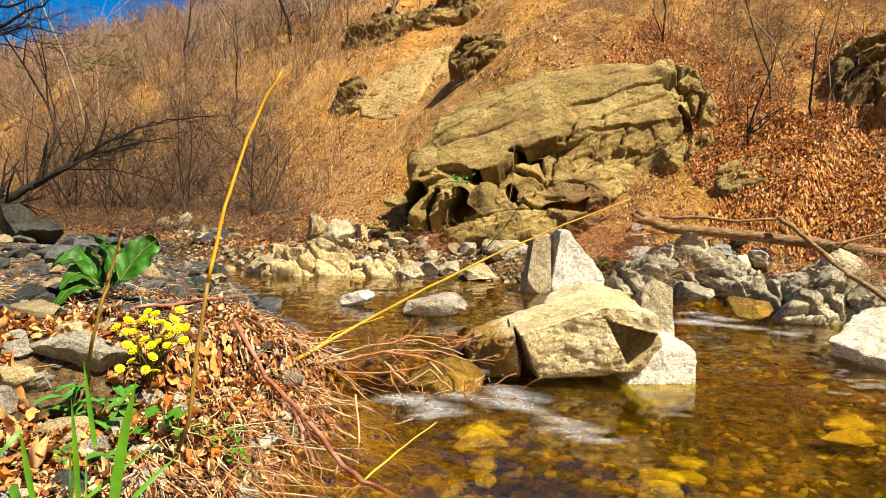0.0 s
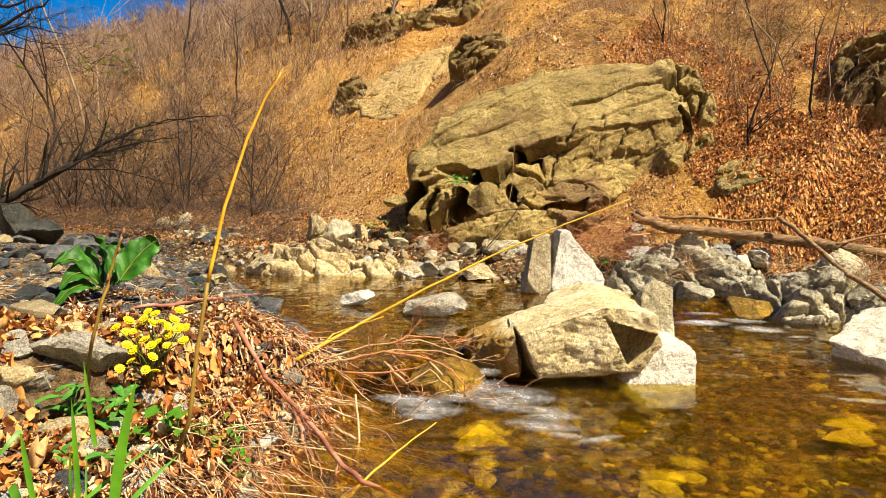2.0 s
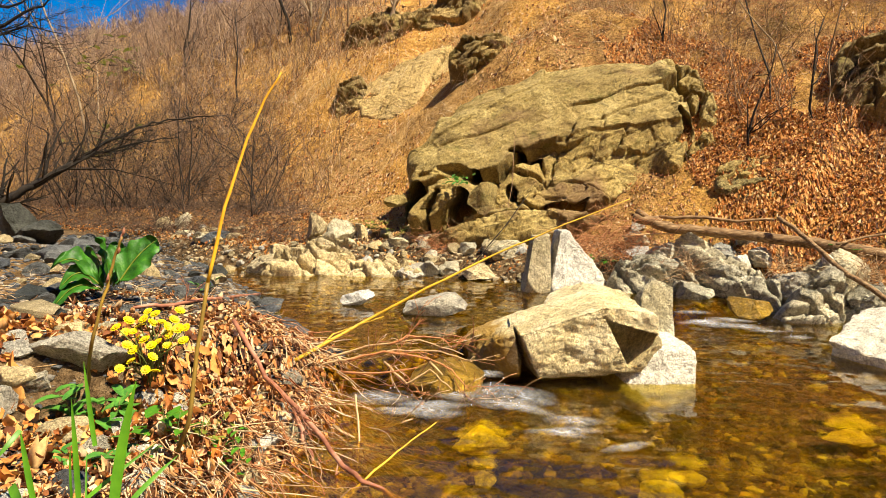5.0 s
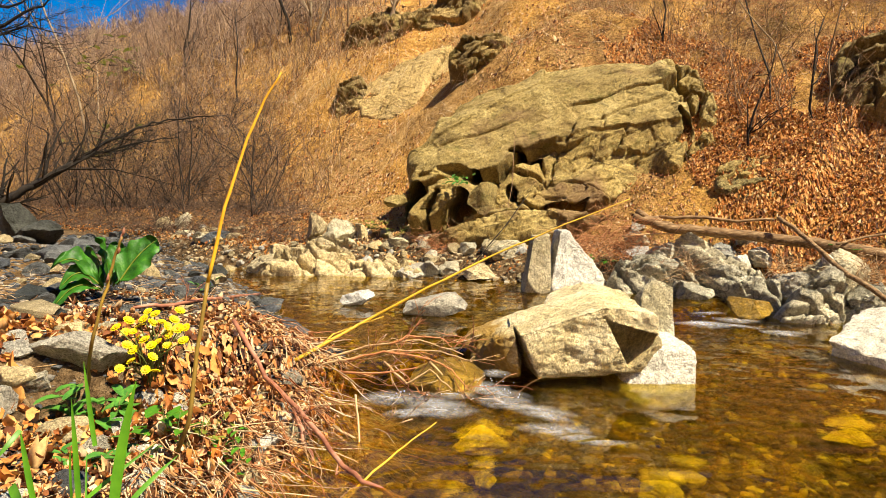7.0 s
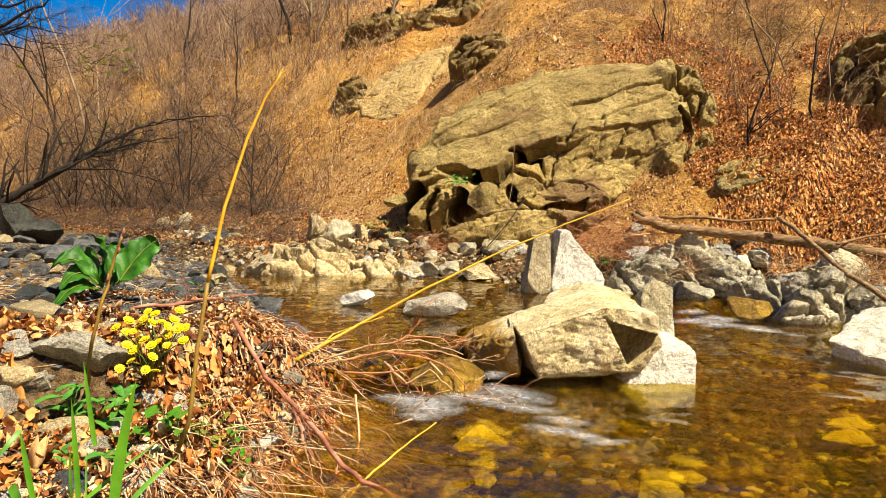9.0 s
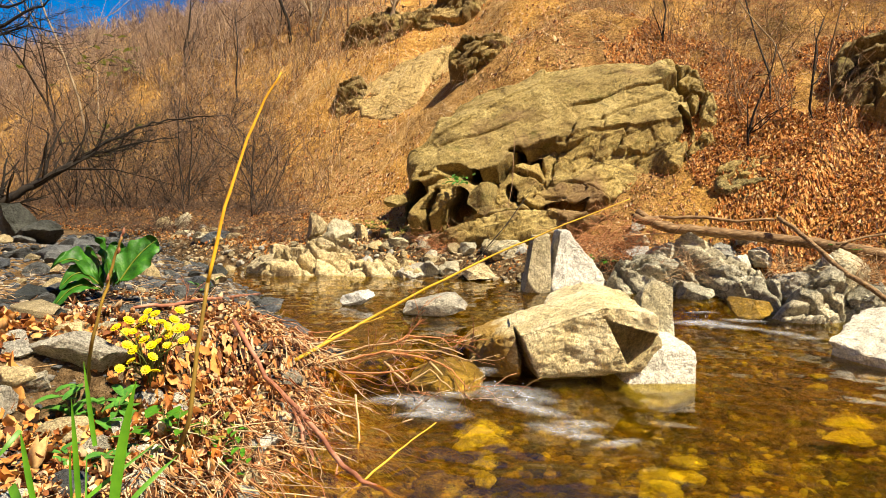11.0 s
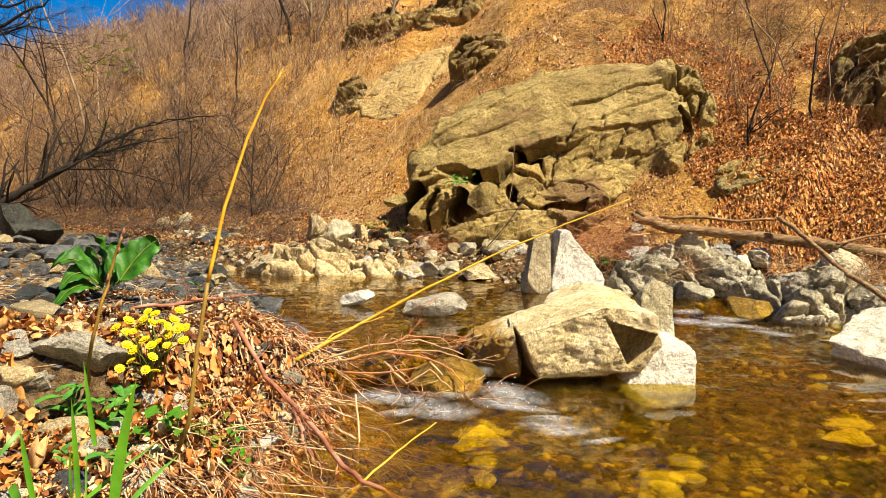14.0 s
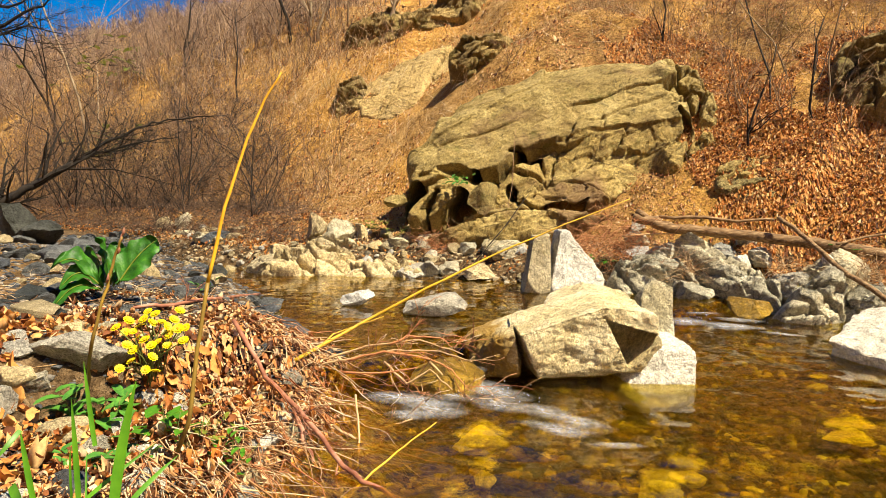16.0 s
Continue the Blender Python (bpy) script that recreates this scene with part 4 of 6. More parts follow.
DARK_TWIG = plain_material("dark_twig", [(0.3, 0.2), (0.7, 0.4)], 30, 0.8, island=[(0, (0.051, 0.034, 0.025)), (0.5, (0.153, 0.093, 0.060)), (1, (0.340, 0.204, 0.119))], bump_d=0)
WOOD = plain_material("weathered_wood", [(0.3, (0.08, 0.045, 0.02)), (0.5, (0.26, 0.15, 0.065)), (0.7, (0.50, 0.34, 0.18))], 9, 0.8, stretch=(1.0, 6, 6), bump_d=0.01)
LITTER = plain_material("dead_leaves", [(0.3, 0.2), (0.7, 0.4)], 60, 0.75, island=[(0, (0.075, 0.024, 0.008)), (0.15, (0.300, 0.090, 0.020)), (0.38, (0.675, 0.240, 0.040)), (0.65, (0.875, 0.408, 0.100)), (0.9, (0.94, 0.52, 0.18)), (1, (0.96, 0.66, 0.34))], bump_d=0.002, through_light=0.15)
PALE_LITTER = plain_material("bleached_leaves", [(0.3, 0.2), (0.7, 0.4)], 60, 0.75, island=[(0, (0.059, 0.022, 0.010)), (0.18, (0.307, 0.099, 0.030)), (0.38, (0.637, 0.264, 0.070)), (0.58, (0.826, 0.462, 0.190)), (0.78, (0.897, 0.616, 0.340)), (0.86, (0.944, 0.726, 0.470)), (1, (0.779, 0.220, 0.020))], bump_d=0.002, through_light=0.15)
STRAW = plain_material("dry_straw", [(0.3, 0.2), (0.7, 0.4)], 40, 0.7, island=[(0, (0.112, 0.047, 0.020)), (0.25, (0.381, 0.168, 0.060)), (0.5, (0.650, 0.399, 0.180)), (0.75, (0.829, 0.588, 0.330)), (1, (0.941, 0.756, 0.520))], bump_d=0)
RED_STRAW = plain_material("reddish_dry_stems", [(0.3, 0.2), (0.7, 0.4)], 40, 0.7, island=[(0, (0.286, 0.088, 0.030)), (0.5, (0.624, 0.242, 0.090)), (1, (0.858, 0.462, 0.220))], bump_d=0)
CANE = plain_material("yellow_cane", [(0.3, (0.525, 0.300, 0.025)), (0.55, (0.825, 0.525, 0.037)), (0.75, (0.970, 0.700, 0.075))], 6, 0.45, bump_d=0.001)
ORANGE_CANE = plain_material("orange_cane", [(0.3, (0.500, 0.213, 0.013)), (0.5, (0.825, 0.425, 0.019)), (0.75, (0.970, 0.625, 0.050))], 5, 0.45, bump_d=0.001)
OLIVE_CANE = plain_material("olive_cane", [(0.3, (0.15, 0.09, 0.02)), (0.55, (0.30, 0.19, 0.03)), (0.75, (0.48, 0.30, 0.04))], 7, 0.5, bump_d=0.001)
RED_BARK = plain_material("reddish_bark", [(0.3, (0.16, 0.05, 0.025)), (0.5, (0.40, 0.16, 0.09)), (0.72, (0.62, 0.36, 0.25))], 9, 0.6, bump_d=0.003)
GREEN_LEAF = plain_material("broad_green_leaf", [(0.3, (0.015, 0.074, 0.005)), (0.55, (0.043, 0.186, 0.010)), (0.75, (0.112, 0.322, 0.025))], 16, 0.5, bump_d=0.012, through_light=0.12)
GRASS = plain_material("fresh_grass_blade", [(0.3, (0.063, 0.231, 0.011)), (0.7, (0.168, 0.441, 0.021))], 12, 0.4, stretch=(0.728, 0.728, 0.728), bump_d=0.001, through_light=0.3)
SMALL_GREEN = plain_material("small_green_leaves", [(0.3, (0.042, 0.182, 0.028)), (0.7, (0.168, 0.448, 0.056))], 25, 0.45, bump_d=0.002, through_light=0.25)
LIME = plain_material("yellow_green_leaves", [(0.3, (0.16, 0.20, 0.02)), (0.7, (0.36, 0.40, 0.05))], 25, 0.5, bump_d=0.002, through_light=0.25)
PETAL = plain_material("yellow_petals", [(0.3, (0.970, 0.688, 0.000)), (0.7, (0.970, 0.925, 0.006))], 60, 0.5, bump_d=0, through_light=0.2)
FLOWER_EYE = plain_material("orange_flower_eye", [(0.3, (0.65, 0.33, 0.0)), (0.7, (0.80, 0.48, 0.01))], 200, 0.7, bump_d=0.002)
STEM = plain_material("green_stem", [(0.3, (0.10, 0.13, 0.02)), (0.7, (0.22, 0.24, 0.05))], 20, 0.6, bump_d=0)

gen_np = np.random.default_rng(4)


def leaf_layer(name, x, y, size, mat, label, lift=0.02, tilt=0.6, z=None):
    """Fallen leaves as one sheet of many: each a creased, uneven blade."""
    n = len(x)
    base = height(x, y) if z is None else z
    s = size[0] + (size[1] - size[0]) * gen_np.random(n) ** 1.5
    yaw, pit, rol = gen_np.random(n) * 2 * np.pi, gen_np.normal(0, tilt, n), gen_np.normal(0, tilt, n)
    wide, curl = 0.13 + 0.27 * gen_np.random(n), gen_np.normal(0.12, 0.18, n)
    e = 0.05
    sx, sy = (height(x + e, y) - height(x - e, y)) / (2 * e), (height(x, y + e) - height(x, y - e)) / (2 * e)
    rows = [(-0.5, 0, 1.2), (-0.24, 0, 0.2), (0.04, 0, 0), (0.30, 0, 0.3), (0.5, 0, 1.4)] + [(u, side * v, 2) for side in (1, -1) for u, v in ((-0.24, 0.75), (0.04, 1.0), (0.30, 0.6))]
    local = np.stack([np.stack([u + (gen_np.normal(0, 0.05, n) if v else 0 * wide), v * wide * (gen_np.uniform(0.65, 1.3, n) if v else 1), w * curl * (gen_np.uniform(0.2, 1.6, n) if v else 1)], 1) for u, v, w in rows], 1) * s[:, None, None]
    cp, sp, cr, sr = np.cos(pit), np.sin(pit), np.cos(rol), np.sin(rol)
    X, Y, Z = local[..., 0], local[..., 1], local[..., 2]
    Y, Z = Y * cr[:, None] - Z * sr[:, None], Y * sr[:, None] + Z * cr[:, None]
    X, Z = X * cp[:, None] + Z * sp[:, None], -X * sp[:, None] + Z * cp[:, None]
    cy, sy_ = np.cos(yaw), np.sin(yaw)
    X, Y = X * cy[:, None] - Y * sy_[:, None], X * sy_[:, None] + Y * cy[:, None]
    Z = Z + np.clip(X * sx[:, None] + Y * sy[:, None], -0.1, 0.1) + (base + lift * gen_np.random(n) + 0.25 * s * np.abs(sp))[:, None]
    V = np.stack([X + x[:, None], Y + y[:, None], Z], 2).reshape(-1, 3)
    k = (np.arange(n) * 11)[:, None, None]
    F = (np.array([[0, 1, 5, 5], [1, 2, 6, 5], [2, 3, 7, 6], [3, 4, 7, 7], [1, 0, 8, 8], [2, 1, 8, 9], [3, 2, 9, 10], [4, 3, 10, 10]])[None] + k).reshape(-1, 4)
    tri, quad = F[F[:, 2] == F[:, 3]][:, :3], F[F[:, 2] != F[:, 3]]
    me = bpy.data.meshes.new(name)
    me.vertices.add(len(V))
    me.vertices.foreach_set("co", V.astype(np.float32).ravel())
    me.loops.add(tri.size + quad.size)
    me.loops.foreach_set("vertex_index", np.concatenate([tri.ravel(), quad.ravel()]).astype(np.int32))
    me.polygons.add(len(tri) + len(quad))
    me.polygons.foreach_set("loop_start", np.concatenate([np.arange(len(tri)) * 3, tri.size + np.arange(len(quad)) * 4]).astype(np.int32))
    me.update(calc_edges=True)
    me.materials.append(mat)
    return tagged(new(name, me), label, "dead leaves", kind="stuff")


def strand_layer(name, root, tip, width, mat, label, category, sag=0.0, knots=4, wobble=0.06):
    """Many thin stems in one mesh: each a bent three-sided stalk from root to tip."""
    n = len(root)
    t = np.linspace(0, 1, knots)
    run = tip - root
    ln = np.linalg.norm(run, axis=1)
    path = root[:, None] + run[:, None] * t[None, :, None]
    path[:, 1:] += gen_np.normal(0, wobble, (n, knots - 1, 3)) * ln[:, None, None] * t[None, 1:, None]
    path[..., 2] -= sag * ln[:, None] * (t ** 2)[None]
    side = np.cross(run, gen_np.normal(0, 1, (n, 3)))
    side /= np.linalg.norm(side, axis=1)[:, None] + 1e-9
    other = np.cross(run, side)
    other /= np.linalg.norm(other, axis=1)[:, None] + 1e-9
    w = (width[:, None] * (1 - 0.75 * t[None]))[..., None]
    ring = np.stack([path + side[:, None] * w, path + (-0.5 * side + 0.87 * other)[:, None] * w, path + (-0.5 * side - 0.87 * other)[:, None] * w], 2)
    V = ring.reshape(-1, 3)
    F = []
    for k in range(knots - 1):
        for c in range(3):
            F.append([k * 3 + c, k * 3 + (c + 1) % 3, (k + 1) * 3 + (c + 1) % 3, (k + 1) * 3 + c])
    F = (np.array(F)[None] + (np.arange(n) * knots * 3)[:, None, None]).reshape(-1, 4)
    return tagged(new(name, numpy_mesh(name, V, F, mat, True)), label, category, kind="stuff")


def sample(n, x0, x1, y0, y1, keep):
    X, Y = np.empty(0), np.empty(0)
    while len(X) < n:
        x, y = gen_np.uniform(x0, x1, 4 * n), gen_np.uniform(y0, y1, 4 * n)
        k = keep(x, y)
        X, Y = np.concatenate([X, x[k]]), np.concatenate([Y, y[k]])
    return X[:n], Y[:n]


def in_sight(x, y):
    return np.abs(x) < 0.78 * y + 0.4


def patchy(x, y, k, lo=0.42, scale=0.9):
    return vnoise(x * scale, y * scale, k) + 0.25 * (vnoise(x * 5, y * 5, k) - 0.5) > lo


# leaf litter, slope by slope
x, y = sample(52000, 1.2, 7.5, 5.0, 9.5, lambda x, y: in_sight(x, y) & (bank(x, y) > -1.0) & (uphill(x, y) < 2.0 + 0.8 * vnoise(x, y, 71)) & (x > 1.75 + 0.2 * (y - 6) + 1.8 * (fbm(x * 1.1, y * 1.1, 73) - 0.5)) & patchy(x, y, 50, 0.28, 1.3))
leaf_layer("leaf_litter", x, y, (0.011, 0.042), LITTER, "thick rust-brown leaf litter on the near slope", 0.04, 0.55)
x, y = sample(24000, -6, 8, 7.5, 17, lambda x, y: in_sight(x, y) & (uphill(x, y) > 0.2) & patchy(x, y, 51, 0.36, 0.9))
leaf_layer("leaf_litter", x, y, (0.016, 0.05), PALE_LITTER, "tan and brown leaf litter on the upper slope", 0.03, 0.55)
x, y = sample(11000, -5, 2.5, 5.5, 10.5, lambda x, y: in_sight(x, y) & (bank(x, y) > -1.25) & (uphill(x, y) < 0.5) & (x > shore(y)) & patchy(x, y, 52, 0.35))
leaf_layer("leaf_litter", x, y, (0.010, 0.036), PALE_LITTER, "pale dry leaves along the far bank", 0.03)
x, y = sample(5200, -3.2, 0, 1.5, 5.2, lambda x, y: in_sight(x, y) & (x < shore(y) - 0.08) & (x > -0.55 * y - 0.1) & (y < 4.2 - 0.5 * vnoise(x * 2, y * 2, 72)) & patchy(x, y, 53, 0.38, 1.7))
leaf_layer("leaf_litter", x, y, (0.010, 0.042), PALE_LITTER, "curled orange and bleached leaves on the gravel bar", 0.03, 0.3)
x, y = sample(3400, -2.2, -0.3, 1.4, 2.9, lambda x, y: in_sight(x, y) & (x < shore(y) - 0.15) & patchy(x, y, 58, 0.2, 2.0))
leaf_layer("leaf_litter", x, y, (0.016, 0.066), LITTER, "rust-orange leaves lying among the near stones", 0.03, 0.5)
x, y = sample(6500, -1.25, -0.15, 1.5, 3.7, lambda x, y: (x < shore(y) + 0.03) & (x > shore(y) - 0.75))
leaf_layer("leaf_litter", x, y, (0.008, 0.042), PALE_LITTER, "bleached leaf scraps in the flood pile", 0.06, 0.4)

x, y = sample(2200, -3.0, 3.4, 4.4, 9.0, lambda x, y: in_sight(x, y) & (bank(x, y) > -1.5) & (bank(x, y) < -0.6) & (x > shore(y) + 0.2) & patchy(x, y, 59, 0.3, 2.0))
leaf_layer("leaf_litter", x, y, (0.012, 0.040), LITTER, "rusty leaves caught between the bank stones", 0.05, 0.4)

# dry stems
x, y = sample(9000, -7, 8, 6.8, 16, lambda x, y: in_sight(x, y) & (uphill(x, y) > -0.5))
r = np.stack([x, y, height(x, y)], 1)
ln = gen_np.uniform(0.08, 0.42, len(x))[:, None]
strand_layer("dry_grass", r, r + ln * (gen_np.normal(0, 0.6, (len(x), 3)) + [0, -0.25, 0.45]), gen_np.uniform(0.0015, 0.004, len(x)), STRAW, "dry bleached grass stems scattered over the slope", "dry grass", 0.25)
x, y = sample(11000, -26, -1.6, 8.5, 34, lambda x, y: in_sight(x, y) & (uphill(x, y) > -0.6) & (uphill(x, y) < 9) & (x < -0.9 - 0.17 * (y - 8)) & patchy(x, y, 54, 0.45, 0.5))
r = np.stack([x, y, height(x, y)], 1)
ln = gen_np.uniform(0.2, 1.0, len(x))[:, None]
strand_layer("dry_brush", r, r + ln * (gen_np.normal(0, 0.32, (len(x), 3)) + [0.05, 0, 0.9]), gen_np.uniform(0.002, 0.006, len(x)) * (0.6 + y / 16), BROWN_TWIG, "dense leafless brown brush covering the hillside", "brush", 0.1, 5, 0.09)

x, y = sample(7000, -20, -0.5, 8.5, 30, lambda x, y: in_sight(x, y) & (uphill(x, y) > -0.4) & (uphill(x, y) < 9) & patchy(x, y, 57, 0.45, 0.5))
r = np.stack([x, y, height(x, y)], 1)
ln = gen_np.uniform(0.15, 0.75, len(x))[:, None]
strand_layer("pale_brush", r, r + ln * (gen_np.normal(0, 0.4, (len(x), 3)) + [0.05, 0, 0.8]), gen_np.uniform(0.0015, 0.004, len(x)) * (0.6 + y / 16), STRAW, "pale dry stems standing over the hillside", "brush", 0.15, 5, 0.09)

x, y = sample(5000, 1.2, 7, 5.3, 9.5, lambda x, y: in_sight(x, y) & (uphill(x, y) > -0.6))
r = np.stack([x, y, height(x, y) + 0.01], 1)
strand_layer("fallen_twigs", r, r + gen_np.normal(0, 1, (5000, 3)) * [0.14, 0.10, 0.05] + [0, 0, 0.04], gen_np.uniform(0.001, 0.0035, 5000), RED_STRAW, "fallen twigs and stems on the leafy slope", "twigs", 0.1, 4, 0.08)

x, y = sample(7000, -8.5, -1.6, 7.2, 13, lambda x, y: in_sight(x, y) & (uphill(x, y) > -1.5) & (uphill(x, y) < 1.6) & (x < -1.7 - 0.3 * (y - 8)))
r = np.stack([x, y, height(x, y) + gen_np.uniform(0, 0.12, len(x))], 1)
ln = gen_np.uniform(0.15, 0.75, len(x))[:, None]
strand_layer("fallen_brush", r, r + ln * (gen_np.normal(0, 0.6, (len(x), 3)) * [1, 0.7, 0.5] + [0.2, -0.1, 0.38]), gen_np.uniform(0.0015, 0.005, len(x)), DARK_TWIG, "tangled dark dead brush along the back shore", "brush", 0.3, 5, 0.10)
x, y = sample(6000, -8.5, -1.6, 7.0, 12.5, lambda x, y: in_sight(x, y) & (uphill(x, y) > -1.6) & (uphill(x, y) < 1.0) & (x < -1.5 - 0.3 * (y - 8)))
leaf_layer("leaf_litter", x, y, (0.016, 0.05), LITTER, "brown leaves under the dead brush", 0.04, 0.5)
x, y = sample(2600, 2.0, 8, 5.8, 11, lambda x, y: in_sight(x, y) & (uphill(x, y) > 0.6) & patchy(x, y, 66, 0.45, 1.1))
r = np.stack([x, y, height(x, y)], 1)
ln = gen_np.uniform(0.12, 0.75, len(x))[:, None]
strand_layer("slope_brush", r, r + ln * (gen_np.normal(0, 0.35, (len(x), 3)) + [0, 0, 0.85]), gen_np.uniform(0.0012, 0.0035, len(x)), BROWN_TWIG, "thin leafless twigs standing in the leaf litter", "brush", 0.1, 5, 0.10)

# far wood up to the ridge: thin trunks and fans of twigs
n = 2600
ang, far = gen_np.uniform(-0.66, 0.02, n), 16 * (190 / 16) ** gen_np.random(n)
x, y = far * np.sin(ang), far * np.cos(ang)
k = (uphill(x, y) > 3.5) & (uphill(x, y) < 75) & (x < 1.0 - 0.2 * (y - 12))
x, y = x[k], y[k]
r = np.stack([x, y, height(x, y) - 0.1], 1)
tall = (gen_np.uniform(0.5, 1.3, len(x)) * (0.6 + 0.020 * y))[:, None]
top = r + tall * (gen_np.normal(0, 0.13, (len(x), 3)) + [0, 0, 1])
roots, tips, w = [r], [top], [0.006 + 0.0007 * y]
for k in range(14):
    f = gen_np.uniform(0.25, 0.95, (len(x), 1))
    b = r + (top - r) * f
    roots.append(b)
    tips.append(b + tall * (1.15 - f) * (gen_np.normal(0, 0.30, (len(x), 3)) + [0, 0, 0.42]))
    w.append(0.002 + 0.00045 * y)
strand_layer("far_wood", np.concatenate(roots), np.concatenate(tips), np.concatenate(w), FAR_TWIG, "leafless grey-brown wood up to the far ridge", "woods", 0, 4, 0.05)


def grow(thick, thin, p, way, length, r, level, rnd, up=0.15, forks=3, sides=4, limit=0.006):
    """A branch and what forks from it; the finest go into the mesh of twigs."""
    n = 5
    pts, rad = [p.copy()], [r]
    d = way.copy()
    for i in range(n):
        d = (d + Vector((rnd.gauss(0, 0.16), rnd.gauss(0, 0.16), rnd.gauss(0, 0.12) + up * 0.3))).normalized()
        pts.append(pts[-1] + d * length / n)
        rad.append(max(r * (1 - 0.62 * (i + 1) / n), 0.0016))
    (thick if r > limit else thin).tube(pts, rad, sides if r > limit else 3)
    if level <= 0:
        return
    for k in range(forks + (1 if rnd.random() < 0.5 else 0)):
        i = rnd.randint(1, n)
        side = Vector((rnd.gauss(0, 1), rnd.gauss(0, 1), rnd.gauss(0.2, 0.7))).normalized()
        grow(thick, thin, pts[i], (d * 0.75 + side * 0.75).normalized(), length * rnd.uniform(0.42, 0.72), max(rad[i] * 0.62, 0.0022), level - 1, rnd, up, forks, sides, limit)


def bare_plant(name, at, stems, length, r, seed, label, category, bark, level=3, lean=(0, 0, 1), fan=0.35, up=0.15, forks=3, group="", twig=None):
    rnd = random.Random(seed)
    thing = new(name)
    thing.matrix_world = pose(*at)
    twigs = Build()
    for s in range(stems):
        trunk = Build()
        way = (Vector(lean) + Vector((rnd.gauss(0, fan), rnd.gauss(0, fan), 0))).normalized()
        foot = Vector((rnd.gauss(0, 0.05), rnd.gauss(0, 0.05), -0.06)) if stems > 1 else Vector((0, 0, -0.08))
        grow(trunk, twigs, foot, way, length * rnd.uniform(0.7, 1.05), r * rnd.uniform(0.7, 1.1), level, rnd, up, forks)
        if trunk.v:
            put("trunk" if stems == 1 else "stem", trunk, bark, thing)
    tagged(put("twig_spray", twigs, twig or BROWN_TWIG, thing), kind="stuff")
    return tagged(thing, label, category, group)


# shrubs of the back shore and the slope
shrubs = [bare_plant("bare_shrub", at, 5, 1.5 + 0.25 * k, 0.016, 500 + k, "leafless many-stemmed brown shrub on the back shore", "shrub", BARK, 3, fan=0.42, forks=3, group="leafless shrubs", twig=DARK_TWIG)
          for k, at in enumerate([(-6.392, 11.351, 0.368), (-4.966, 10.606, 0.455), (-3.929, 10.061, 0.526), (-6.189, 11.925, 0.592), (-7.873, 12.646, 0.459)])]
slope_shrubs = [bare_plant("slope_shrub", at, 6, 1.1 + 0.2 * k, 0.010, 520 + k, "thin leafless tan shrub on the hillside", "shrub", BROWN_TWIG, 3, fan=0.35, group="hillside shrubs", twig=FAR_TWIG)
                for k, at in enumerate([(-4.173, 12.770, 1.865), (-5.444, 14.825, 2.873), (-7.497, 17.623, 3.665)])]
x, y = sample(40, -24, -1.2, 8.5, 24, lambda x, y: in_sight(x, y) & (uphill(x, y) > -0.7) & (uphill(x, y) < 7) & (x < -1.6 - 0.2 * (y - 8)))
for k in range(40):
    s = rnd.uniform(0.5, 1.0)
    c = copy_thing(slope_shrubs[k % 3], pose(x[k], y[k], ground_at(x[k], y[k]), 0, 0, rnd.uniform(0, 360)))
    c.scale = (s, s, s)
x, y = sample(60, -9.5, -1.9, 8.0, 14.5, lambda x, y: in_sight(x, y) & (uphill(x, y) > -1.2) & (uphill(x, y) < 2.2) & (x < -2.2 - 0.25 * (y - 8)))
for k in range(40):
    s = rnd.uniform(0.35, 0.80)
    c = copy_thing(shrubs[k % 5], pose(x[k], y[k], ground_at(x[k], y[k]), rnd.gauss(0, 32), rnd.gauss(0, 32), rnd.uniform(0, 360)))
    c.scale = (s, s, s)
for k, (at, ln) in enumerate([((2.944, 8.857, 2.865), 0.75), ((3.251, 7.154, 1.755), 0.8), ((3.551, 6.911, 1.729), 0.9), ((3.227, 7.386, 1.872), 0.7), ((0.894, 9.155, 2.611), 0.5), ((-0.911, 12.925, 3.700), 0.9), ((-1.670, 10.667, 1.723), 0.6), ((-1.862, 9.704, 1.000), 0.6), ((-2.817, 10.845, 1.277), 0.9), ((3.905, 6.416, 1.489), 0.7)]):
    bare_plant("bare_bush", at, 3, ln, 0.009, 560 + k, "thin leafless bush on the leafy slope", "shrub", BROWN_TWIG, 2, fan=0.35, group="thin slope bushes")

x, y = sample(90, -110, -1, 16, 150, lambda x, y: (np.abs(x) < 0.70 * y) & (uphill(x, y) > 2.5) & (uphill(x, y) < 66) & (x < -0.12 * y) & (gen_np.random(len(x)) < 22 / y))
for k in range(90):
    s = rnd.uniform(0.5, 1.0) * (0.55 + 0.022 * y[k])
    c = tagged(copy_thing(shrubs[k % 5], pose(x[k], y[k], ground_at(x[k], y[k]), 0, 0, rnd.uniform(0, 360))), "leafless dark bush on the far hillside", "shrub", "far hillside bushes")
    c.scale = (s, s, s)
x, y = sample(16, 2.6, 5.4, 6.2, 9.0, lambda x, y: in_sight(x, y) & (uphill(x, y) > 0.5) & (x > 2.9))
for k in range(16):
    bare_plant("bare_bush", (x[k], y[k], ground_at(x[k], y[k])), 2, rnd.uniform(0.35, 0.8), 0.006, 720 + k, "thin leafless bush on the leafy slope", "shrub", BROWN_TWIG, 2, fan=0.30, group="thin slope bushes")

